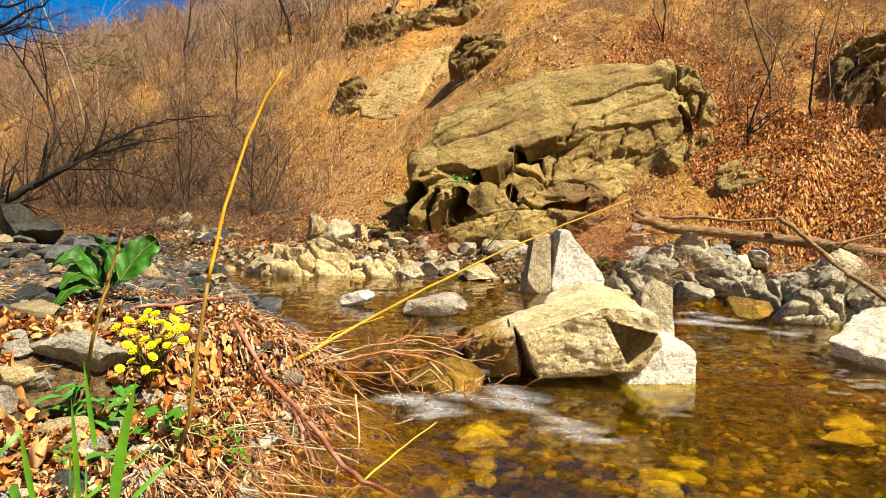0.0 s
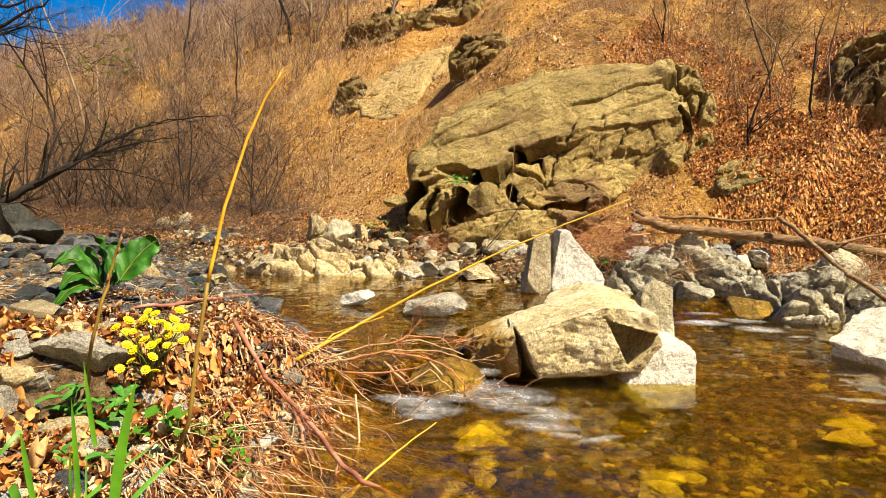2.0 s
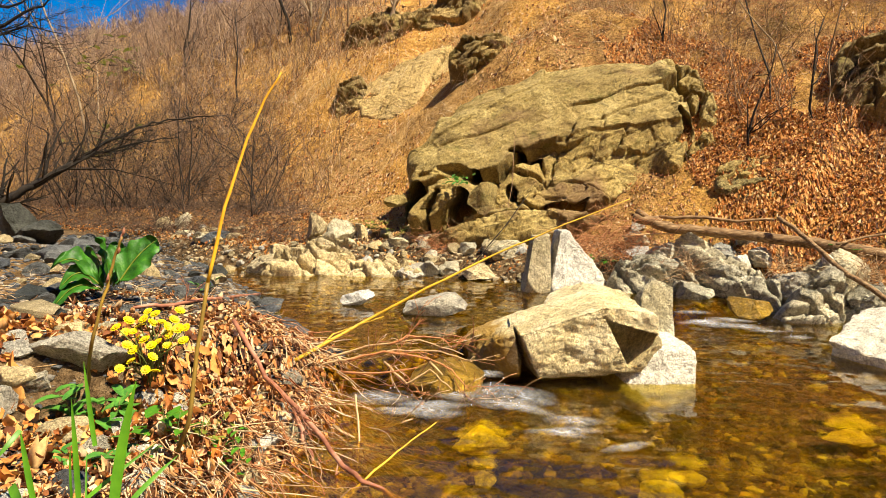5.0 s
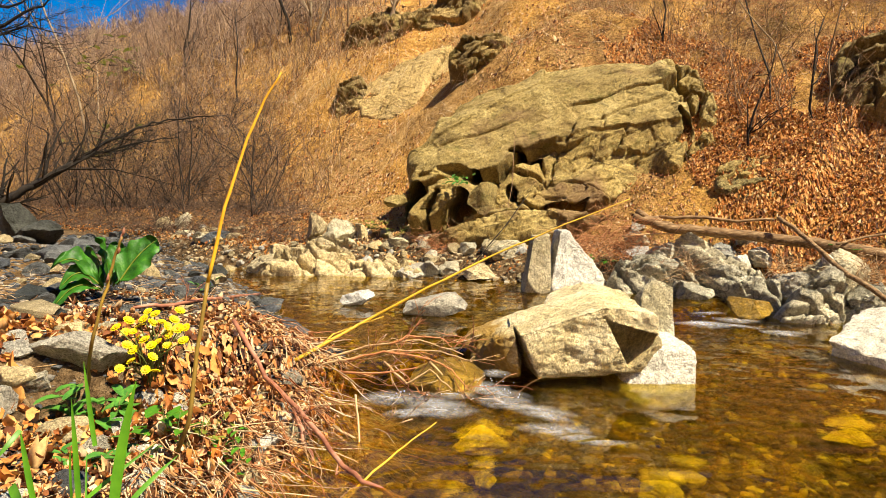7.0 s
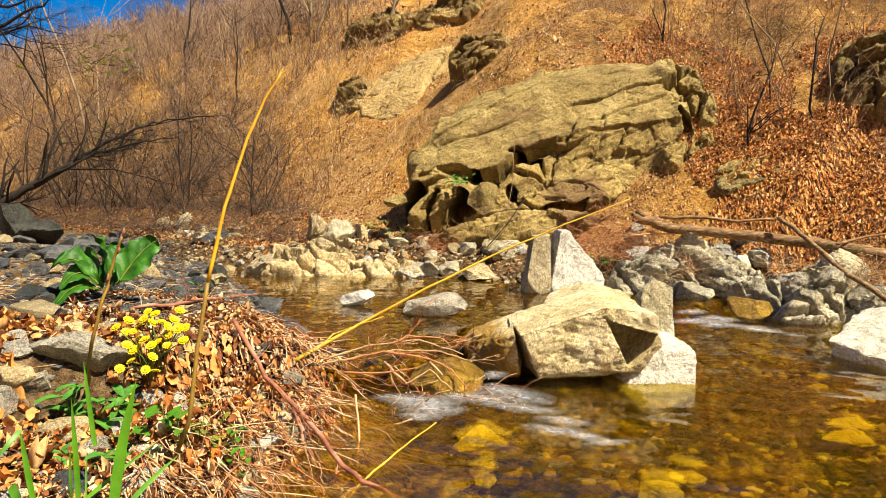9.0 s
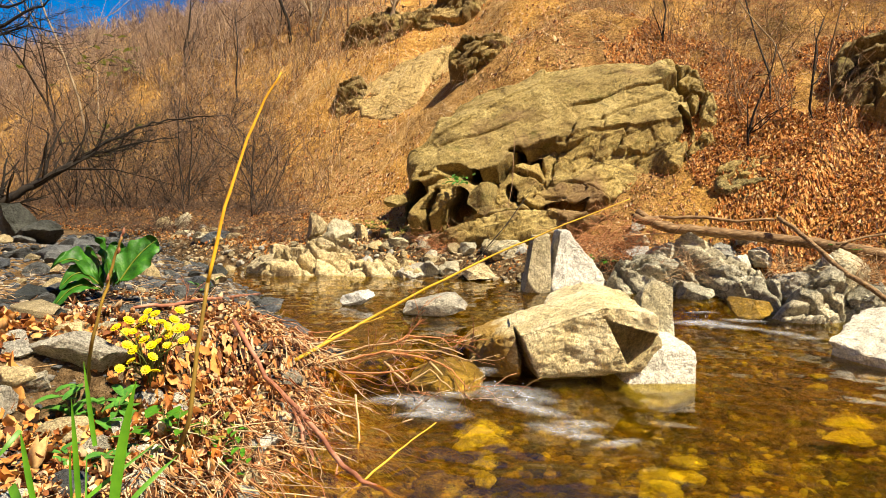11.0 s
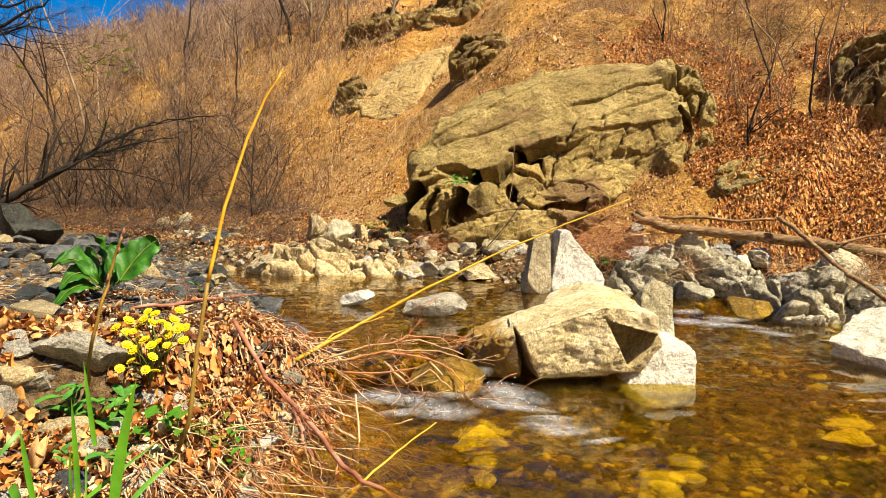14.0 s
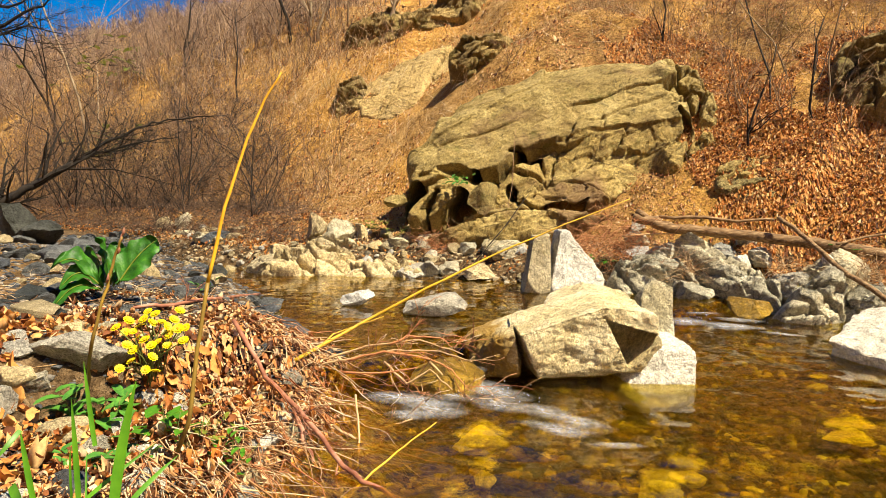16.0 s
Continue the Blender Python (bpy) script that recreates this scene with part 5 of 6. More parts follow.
# trees and saplings
for at, ln, r, seed, lean, bark, label, lv in [
    ((-7.976, 13.983, 1.000), 4.6, 0.045, 601, (0.05, 0, 1), BARK, "tall thin dark leafless tree on the back shore", 3),
    ((-7.083, 13.361, 1.000), 4.8, 0.04, 602, (0.12, 0, 1), PALE_BARK, "tall thin pale leafless tree on the back shore", 2),
    ((-8.429, 14.285, 1.000), 3.2, 0.03, 603, (0.1, 0, 1), BARK, "slender dark leafless tree on the back shore", 3),
    ((-3.534, 15.658, 4.335), 2.8, 0.06, 604, (-0.02, 0, 1), BARK, "dark leafless tree on the upper slope", 2),
    ((-3.080, 15.438, 4.452), 2.8, 0.05, 605, (0, 0, 1), PALE_BARK, "straight pale tree on the upper slope", 2),
    ((-2.796, 14.879, 4.169), 2.0, 0.04, 606, (0, 0, 1), PALE_BARK, "short pale tree on the upper slope", 2),
    ((-2.117, 14.962, 4.516), 2.0, 0.035, 607, (-0.15, 0, 1), PALE_BARK, "leaning pale tree on the upper slope", 2),
    ((-1.281, 13.622, 3.846), 2.2, 0.06, 608, (0.05, 0, 1), PALE_BARK, "pale tree rooted among mossy rock", 2),
    ((-1.129, 13.597, 3.896), 2.2, 0.05, 609, (0.2, 0, 1), PALE_BARK, "leaning pale tree rooted among mossy rock", 2),
    ((3.509, 7.132, 1.842), 2.4, 0.014, 610, (0, 0, 1), BARK, "thin dark sapling on the leafy slope", 1),
    ((3.697, 6.641, 1.645), 1.2, 0.014, 611, (-0.12, 0, 1), BARK, "thin dark sapling on the leafy slope", 1),
    ((3.787, 6.657, 1.702), 1.6, 0.012, 612, (0.03, 0, 1), PALE_BARK, "thin pale sapling on the leafy slope", 1),
    ((3.827, 7.432, 2.247), 1.2, 0.012, 613, (0.05, 0, 1), PALE_BARK, "thin pale sapling on the leafy slope", 1),
    ((3.105, 6.736, 1.371), 1.5, 0.016, 614, (-0.05, 0, 1), BARK, "crooked dark sapling on the leafy slope", 2),
    ((2.877, 8.835, 2.846), 1.0, 0.025, 615, (0.1, 0, 1), BARK, "small dark tree above the rock face", 3),
    ((-4.400, 14.286, 2.805), 2.4, 0.03, 616, (0.03, 0, 1), BARK, "thin leafless tree in the brush", 3),
    ((-6.343, 16.553, 3.504), 3.0, 0.035, 617, (0.0, 0, 1), BARK, "thin leafless tree in the brush", 3),
]:
    bare_plant("sapling" if r < 0.02 else "bare_tree", at, 1, ln, r, seed, label, "tree", bark, lv, lean, 0.02, 0.2, 4 if lv > 2 else 5)


def limb(path, r0, r1, seed, forks, thing, bark, level=2, twig_len=0.5, up=0.1, name="limb", sides=6, kink=0.3):
    """A given limb with random side branches."""
    rnd = random.Random(seed)
    b, tw = Build(), Build()
    pts = []
    for p, q in zip(path, path[1:]):
        p, q = Vector(p), Vector(q)
        for s in range(4):
            pts.append(p.lerp(q, s / 4) + Vector((rnd.gauss(0, 1), rnd.gauss(0, 1), rnd.gauss(0, 1))) * r0 * kink)
    pts.append(Vector(path[-1]))
    rad = [r0 + (r1 - r0) * i / (len(pts) - 1) for i in range(len(pts))]
    b.tube(pts, rad, sides)
    for _ in range(forks):
        i = rnd.randint(1, len(pts) - 1)
        way = (pts[i] - pts[i - 1]).normalized()
        side = Vector((rnd.gauss(0, 1), rnd.gauss(0, 1), rnd.gauss(0.1, 0.8))).normalized()
        grow(b, tw, pts[i], (way + side * 0.8).normalized(), twig_len * rnd.uniform(0.5, 1.2), max(rad[i] * 0.45, 0.002), level, rnd, up, 3)
    put(name, b, bark, thing)
    if tw.v:
        tagged(put("twig_spray", tw, bark, thing), kind="stuff")


leaning = tagged(new("leaning_tree"), "dark leafless tree leaning low over the gravel bar", "tree")
limb([(-6.134, 7.600, 0.281), (-5.183, 7.700, 0.803), (-4.836, 7.800, 1.013), (-4.411, 7.900, 1.269)], 0.055, 0.036, 621, 12, leaning, BARK, 2, 0.8, name="trunk", kink=0.1)
limb([(-4.411, 7.900, 1.269), (-4.094, 8.100, 1.549), (-3.692, 8.300, 1.758), (-3.449, 8.400, 1.837), (-2.800, 8.600, 1.907)], 0.024, 0.005, 622, 16, leaning, BARK, 2, 0.6)
limb([(-4.410, 7.900, 1.282), (-4.187, 8.000, 1.394), (-3.681, 8.100, 1.535), (-3.235, 8.200, 1.611)], 0.020, 0.004, 623, 14, leaning, BARK, 2, 0.6)
limb([(-4.549, 7.900, 1.202), (-3.892, 7.800, 1.199), (-3.100, 7.800, 1.000)], 0.012, 0.003, 624, 14, leaning, BARK, 2, 0.6)
over = tagged(new("overhanging_tree"), "dark bare branches reaching in against the sky", "tree")
limb([(-4.828, 5.400, 1.000), (-4.306, 5.400, 1.772), (-3.749, 5.300, 2.194)], 0.06, 0.03, 625, 0, over, BARK, name="trunk")
limb([(-3.749, 5.300, 2.194), (-3.414, 5.200, 2.214), (-3.144, 5.200, 2.362), (-2.921, 5.200, 2.467)], 0.02, 0.004, 626, 8, over, BARK, 2, 0.5)
limb([(-3.749, 5.300, 2.194), (-3.417, 5.200, 2.163), (-3.195, 5.200, 2.235), (-2.894, 5.200, 2.163)], 0.014, 0.002, 627, 6, over, BARK, 2, 0.4)
limb([(-3.749, 5.300, 2.194), (-3.449, 5.200, 2.341), (-3.228, 5.200, 2.404), (-3.048, 5.200, 2.509)], 0.016, 0.003, 628, 7, over, BARK, 2, 0.4)
limb([(-3.939, 5.300, 2.020), (-3.508, 5.200, 2.108), (-3.249, 5.200, 2.065), (-3.164, 5.200, 2.022)], 0.010, 0.002, 629, 5, over, BARK, 1, 0.3)

# ---- fallen wood ----
log = tagged(new("fallen_log"), "weathered brown fallen log lying along the bank", "log")
limb([(1.720, 5.950, 0.720), (1.996, 5.850, 0.639), (2.360, 5.750, 0.595), (2.924, 5.500, 0.556), (3.248, 5.250, 0.503), (3.602, 5.100, 0.438)], 0.040, 0.050, 631, 0, log, WOOD, name="trunk", sides=10, kink=0.2)
limb([(1.770, 5.950, 0.756), (1.910, 5.900, 0.687), (2.046, 5.850, 0.629)], 0.03, 0.04, 632, 0, log, WOOD, name="broken_stub", sides=8)
for path, r0, r1, mat, label in [
    ([(1.934, 5.900, 0.727), (2.425, 5.800, 0.717), (2.603, 5.750, 0.695), (2.875, 5.700, 0.712)], 0.016, 0.012, WOOD, "pale dead branch lying above the fallen log"),
    ([(2.811, 5.500, 0.741), (2.899, 5.200, 0.576), (2.985, 4.950, 0.402), (3.148, 4.600, 0.195)], 0.018, 0.020, WOOD, "long grey dead branch slanting down to the water"),
    ([(1.608, 5.900, 0.554), (2.098, 5.850, 0.588), (2.535, 5.700, 0.619)], 0.008, 0.006, STRAW, "thin pale stick across the bank"),
    ([(3.126, 5.200, 0.544), (3.411, 5.300, 0.590), (3.728, 5.300, 0.636)], 0.012, 0.01, WOOD, "dead stick behind the fallen log"),
    ([(0.772, 7.100, 1.612), (0.726, 6.950, 1.000), (0.654, 6.850, 0.648), (0.602, 6.700, 0.395)], 0.003, 0.005, BROWN_TWIG, "thin dead stem leaning on the rock face"),
    ([(0.321, 6.400, 0.272), (0.603, 6.600, 0.575), (0.893, 6.900, 0.912)], 0.006, 0.004, BARK, "dark dead stem leaning at the rock face"),
    ([(-1.602, 3.287, 0.387), (-1.468, 3.377, 0.382), (-1.311, 3.637, 0.370), (-1.508, 5.350, 0.115)], 0.010, 0.012, RED_BARK, "brown stick lying across the gravel bar"),
    ([(-1.530, 3.285, 0.367), (-1.457, 3.454, 0.356), (-1.378, 3.646, 0.358)], 0.012, 0.010, BARK, "dark stick lying on the gravel bar"),
    ([(-0.956, 2.965, 0.386), (-0.773, 2.794, 0.172), (-0.531, 2.505, 0.090), (-0.369, 2.250, 0.031), (-0.277, 2.150, 0.005), (-0.127, 2.050, -0.029)], 0.012, 0.008, RED_BARK, "long reddish stick lying over the flood pile"),
    ([(-0.603, 2.600, 0.107), (-0.521, 2.400, 0.044), (-0.460, 2.300, -0.022)], 0.012, 0.006, RED_BARK, "reddish broken stick in the flood pile"),
    ([(-0.899, 2.650, 0.133), (-0.760, 2.388, 0.126), (-0.648, 2.321, 0.054), (-0.518, 2.200, 0.067)], 0.009, 0.004, STRAW, "bleached crooked twig in the flood pile"),
    ([(-0.796, 2.338, 0.129), (-0.710, 2.395, 0.097), (-0.603, 2.482, 0.066)], 0.006, 0.005, STRAW, "bleached straight twig in the flood pile"),
    ([(-0.367, 2.700, 0.122), (-0.329, 2.500, 0.004), (-0.326, 2.400, -0.089)], 0.005, 0.004, STRAW, "bleached twig hanging to the water"),
    ([(-0.447, 2.600, 0.024), (-0.298, 2.500, -0.019), (-0.183, 2.500, -0.049)], 0.006, 0.004, STRAW, "bleached twig hanging over the water"),
    ([(-0.345, 2.700, -0.026), (-0.225, 2.700, -0.013), (-0.129, 2.700, 0.019)], 0.005, 0.003, STRAW, "pale twig reaching over the water"),
]:
    thing = tagged(new("branch"), label, "branch")
    limb(path, r0, r1, len(label), 2 if r0 < 0.013 else 0, thing, mat, 1, 0.15, name="stick")

# canes
cane = tagged(new("tall_cane"), "tall upright cane, olive below and yellow-orange above", "cane")
limb([(-0.879, 2.032, 0.082), (-0.776, 1.950, 0.286), (-0.763, 2.000, 0.494), (-0.741, 2.050, 0.699)], 0.0078, 0.0064, 641, 0, cane, OLIVE_CANE, name="lower_stem", sides=8, kink=0.1)
limb([(-0.741, 2.050, 0.699), (-0.696, 2.100, 0.937), (-0.633, 2.150, 1.155), (-0.583, 2.180, 1.279), (-0.530, 2.200, 1.373)], 0.0064, 0.0032, 642, 0, cane, ORANGE_CANE, name="upper_stem", sides=8, kink=0.1)
cane = tagged(new("arching_cane"), "bright yellow cane arching out over the stream", "cane")
limb([(-0.708, 3.075, 0.172), (-0.428, 3.400, 0.284), (-0.072, 3.450, 0.469), (0.291, 3.500, 0.644), (0.660, 3.550, 0.793), (1.022, 3.600, 0.932)], 0.0095, 0.0025, 643, 0, cane, CANE, name="main_stem", sides=8, kink=0.1)
limb([(-0.664, 3.166, 0.176), (-0.569, 3.350, 0.235), (-0.309, 3.400, 0.321)], 0.006, 0.002, 644, 0, cane, CANE, name="side_stem")
cane = tagged(new("short_cane"), "thin yellow cane rising from the water's edge", "cane")
limb([(-0.339, 2.050, -0.045), (-0.244, 2.200, 0.012), (-0.144, 2.350, 0.043), (-0.027, 2.500, 0.078)], 0.005, 0.0025, 645, 0, cane, CANE, name="stem")
cane = tagged(new("budding_stem"), "thin brown budding stem on the gravel bar", "stem")
limb([(-1.396, 2.516, 0.205), (-1.172, 2.150, 0.475), (-1.142, 2.180, 0.632), (-1.102, 2.200, 0.763), (-1.078, 2.200, 0.830)], 0.007, 0.004, 646, 0, cane, OLIVE_CANE, name="stem")
for px in ((-1.078, 2.200, 0.834), (-1.087, 2.200, 0.811), (-1.096, 2.200, 0.773), (-1.128, 2.180, 0.680)):
    buds = Build()
    buds.tube([Vector(px), Vector(px) + Vector((0.006, 0, 0.012)), Vector(px) + Vector((0.008, 0, 0.03))], [0.003, 0.0055, 0.001], 5)
    put("bud", buds, RED_BARK, cane)

# roots washed bare above the spill
roots = tagged(new("bare_roots"), "reddish bare roots trailing over the spill", "roots")
for k, path in enumerate([
    [(-0.673, 3.200, 0.104), (-0.454, 3.150, 0.160), (-0.228, 3.100, 0.215), (-0.011, 3.100, 0.209), (0.139, 3.100, 0.159)],
    [(-0.482, 3.150, 0.146), (-0.283, 3.100, 0.209), (-0.064, 3.050, 0.187), (0.042, 3.000, 0.146), (0.120, 2.950, 0.062)],
    [(-0.630, 3.200, 0.132), (-0.376, 3.200, 0.213), (-0.123, 3.200, 0.241), (0.101, 3.200, 0.167)],
    [(-0.264, 3.200, 0.218), (-0.179, 3.200, 0.261), (-0.011, 3.200, 0.253), (0.045, 3.200, 0.204)],
    [(-0.283, 3.100, 0.159), (-0.169, 3.000, 0.079), (-0.063, 3.000, 0.146), (0.042, 2.950, 0.067)],
    [(-0.502, 3.100, 0.104), (-0.279, 3.050, 0.118), (-0.118, 3.050, 0.146)],
    [(-0.065, 3.100, 0.159), (0.069, 3.000, 0.051), (0.094, 2.950, 0.027)]]):
    limb(path, 0.007, 0.0025, 650 + k, 5, roots, RED_STRAW if k % 2 else STRAW, 1, 0.22, 0.0, name="root", sides=5)

# flood pile: straws and twigs
n = 850
x, y = sample(n, -1.3, -0.1, 1.5, 3.4, lambda x, y: (x < shore(y) + 0.05) & (x > shore(y) - 0.55) & (gen_np.random(len(x)) < 1.25 - 0.5 * (y - 1.6)))
r = np.stack([x, y, height(x, y) + gen_np.uniform(0.0, 0.10, n)], 1)
a = gen_np.normal(-0.85, 0.55, n)
ln = gen_np.uniform(0.08, 0.42, n)
t = r + np.stack([np.cos(a) * ln, np.sin(a) * ln, gen_np.normal(-0.12, 0.18, n) * ln], 1)
strand_layer("flood_straw", r, t, gen_np.uniform(0.0012, 0.0042, n), STRAW, "bleached straw and twigs washed into a pile", "straw", 0.1, 5, 0.05)
n = 90
x, y = sample(n, -1.2, -0.15, 1.6, 3.3, lambda x, y: (x < shore(y) + 0.02) & (x > shore(y) - 0.5))
r = np.stack([x, y, height(x, y) + gen_np.uniform(0.05, 0.13, n)], 1)
a, ln = gen_np.normal(-0.8, 0.6, n), gen_np.uniform(0.12, 0.5, n)
strand_layer("flood_twigs", r, r + np.stack([np.cos(a) * ln, np.sin(a) * ln, gen_np.normal(-0.10, 0.2, n) * ln], 1), gen_np.uniform(0.002, 0.005, n), RED_STRAW, "reddish twigs lying over the flood pile", "twigs", 0.1, 6, 0.07)
x, y = sample(900, -2.8, -0.3, 1.5, 4.5, lambda x, y: in_sight(x, y) & (x < shore(y)))
r = np.stack([x, y, height(x, y) + 0.02], 1)
strand_layer("loose_straw", r, r + gen_np.normal(0, 1, (900, 3)) * [0.1, 0.1, 0.02], gen_np.uniform(0.001, 0.003, 900), STRAW, "loose straw and twigs on the gravel bar", "straw")
for at, n, size, mat, label in [((1.557, 5.900, 0.569), 420, (0.30, 0.15, 0.22), RED_STRAW, "reddish dry stems tangled at the end of the log"), ((1.263, 6.200, 0.467), 180, (0.18, 0.12, 0.15), RED_STRAW, "reddish dry stems behind the standing stones"),
                                ((-0.083, 6.900, 0.407), 220, (0.25, 0.15, 0.2), RED_STRAW, "reddish dry grass below the rock face"), ((2.016, 5.400, 0.348), 120, (0.06, 0.06, 0.15), STRAW, "dry grass tuft between bank rocks"),
                                ((3.256, 5.000, 0.353), 260, (0.2, 0.12, 0.16), STRAW, "dry grass beside the water"), ((2.758, 5.300, 0.397), 120, (0.1, 0.08, 0.08), STRAW, "dry grass tuft under the log")]:
    r = np.array(at) + gen_np.normal(0, 0.5, (n, 3)) * size - [0, 0, 0.06]
    strand_layer("dry_tangle", r, r + gen_np.normal(0, 0.55, (n, 3)) * [0.3, 0.2, 0.2] + [0, -0.05, 0.08], gen_np.uniform(0.001, 0.003, n), mat, label, "dry grass", 0.3, 5, 0.1)


# ---- green plants ----
def blade(length, width, rise, droop, fold=0.25, n=9, wave=0.0, seed=0, waist=0.5):
    """A leaf from its stalk end at the origin, along x, with a folded midrib."""
    rnd = random.Random(seed)
    b = Build()
    for i in range(n + 1):
        t = i / n
        w = width / 2 * max(0.04, math.sin(math.pi * min(1, 0.06 + 0.94 * t ** (math.log(0.5) / math.log(waist)) )) ** 0.75)
        x, z = length * t, length * (rise * t - droop * t * t)
        k = wave * w * math.sin(9.0 * t + seed)
        z += 0.03 * wave * length * math.sin(i * 1.57)
        b.v += [Vector((x, -w, z + fold * w + k)), Vector((x, -w * 0.5, z + fold * w * 0.6 - k * 0.3)), Vector((x, 0, z)), Vector((x, w * 0.5, z + fold * w * 0.6 + k * 0.3)), Vector((x, w, z + fold * w - k))]
    for i in range(n):
        for s in range(4):
            q = i * 5 + s
            b.f.append((q, q + 1, q + 6, q + 5))
    return b


def broad_leaf(base, tip, width, facing, arch, seed):
    """A crinkled leaf from base to tip, arched up, its upper side towards facing; and its midrib."""
    base, tip, n, m = Vector(base), Vector(tip), 30, 12
    along = (tip - base).normalized()
    up = (Vector(facing) - along * along.dot(Vector(facing))).normalized()
    side = along.cross(up)
    blade_b, rib_b, line = Build(), Build(), []
    for i in range(n + 1):
        t = i / n
        mid = base.lerp(tip, t) + Vector((0, 0, arch * math.sin(math.pi * t) * 1.4))
        w = width / 2 * max(0.05, min(1.0, 5 * max(t - 0.08, 0)) ** 0.5 * (1 - max(t - 0.35, 0) ** 2.2 * 2.55) ** 0.5 if t < 0.999 else 0.05)
        line.append(mid + up * 0.003)
        for j in range(m + 1):
            q = 2 * j / m - 1
            lift = 0.16 * width * abs(q) ** 1.3 - 0.10 * width * q * q * math.sin(3 * t + seed)
            vein = 0.014 * width * math.sin(26 * t - 9 * abs(q) + seed) * (1 - 0.5 * abs(q)) + 0.05 * width * abs(q) ** 3 * math.sin(17 * t + 3 * q + seed)
            blade_b.v.append(mid + side * (w * q * (1 + 0.03 * math.sin(41 * t + seed))) + up * (lift + 1.6 * vein))
    for i in range(n):
        for j in range(m):
            k = i * (m + 1) + j
            blade_b.f.append((k, k + 1, k + m + 2, k + m + 1))
    rib_b.tube(line[:-2], [0.0055 * (1 - 0.8 * i / n) for i in range(n - 1)], 5)
    return blade_b, rib_b


dock = tagged(new("broad_leaved_plant"), "broad-leaved green plant with crinkled leaves on gravel", "plant")
for k, (base, tip, width, facing, arch) in enumerate([
    ((-1.752, 3.500, 0.470), (-1.578, 3.620, 0.708), 0.185, (0.2, -0.7, 0.7), 0.02),
    ((-1.826, 3.550, 0.463), (-1.868, 3.620, 0.720), 0.17, (-0.85, -0.5, 0.1), 0.03),
    ((-1.848, 3.520, 0.458), (-2.051, 3.400, 0.566), 0.15, (-0.15, -0.5, 0.85), 0.07),
    ((-1.843, 3.560, 0.477), (-1.979, 3.660, 0.666), 0.13, (-0.75, -0.6, 0.1), 0.02),
    ((-1.821, 3.480, 0.452), (-1.986, 3.360, 0.471), 0.13, (-0.2, -0.75, 0.6), 0.06),
    ((-1.817, 3.580, 0.449), (-1.724, 3.680, 0.491), 0.12, (0.2, -0.6, 0.75), 0.04),
    ((-1.807, 3.440, 0.449), (-1.991, 3.300, 0.376), 0.1, (-0.2, -0.7, 0.6), 0.05),
    ((-1.839, 3.600, 0.455), (-1.838, 3.720, 0.674), 0.14, (0.0, -0.95, 0.2), 0.02)]):
    blade_b, rib_b = broad_leaf(base, tip, width, facing, arch, k)
    leaf = put("leaf", blade_b, GREEN_LEAF, dock)
    put("midrib", rib_b, LIME, leaf, "pale green midrib")

flowers = tagged(new("yellow_flower_clump"), "clump of bright yellow flowers in dead leaves", "flowers")
base = Vector((-1.215, 2.657, 0.213))
petal_ring = []
for k in range(3):
    b = Build()
    for ring, (r0, cnt, zz) in enumerate([(1.0, 12, 0.0), (0.7, 9, 0.18)]):
        for j in range(cnt):
            a = 2 * math.pi * (j + 0.5 * ring + 0.1 * k) / cnt
            u, v = Vector((math.cos(a), math.sin(a), 0)), Vector((-math.sin(a), math.cos(a), 0))
            b.add([u * 0.15 + Vector((0, 0, zz)), u * 0.72 * r0 - v * 0.27 + Vector((0, 0, zz + 0.16)), u * r0 + Vector((0, 0, zz + 0.14)), u * 0.72 * r0 + v * 0.27 + Vector((0, 0, zz + 0.16))], [(0, 1, 2, 3)])
    petal_ring.append(b.mesh("petals", PETAL, False))
eye_b = Build()
eye_b.tube([(0, 0, 0), (0, 0, 0.22), (0, 0, 0.32)], [0.34, 0.36, 0.16], 8)
eye_mesh = eye_b.mesh("flower_eye", FLOWER_EYE)
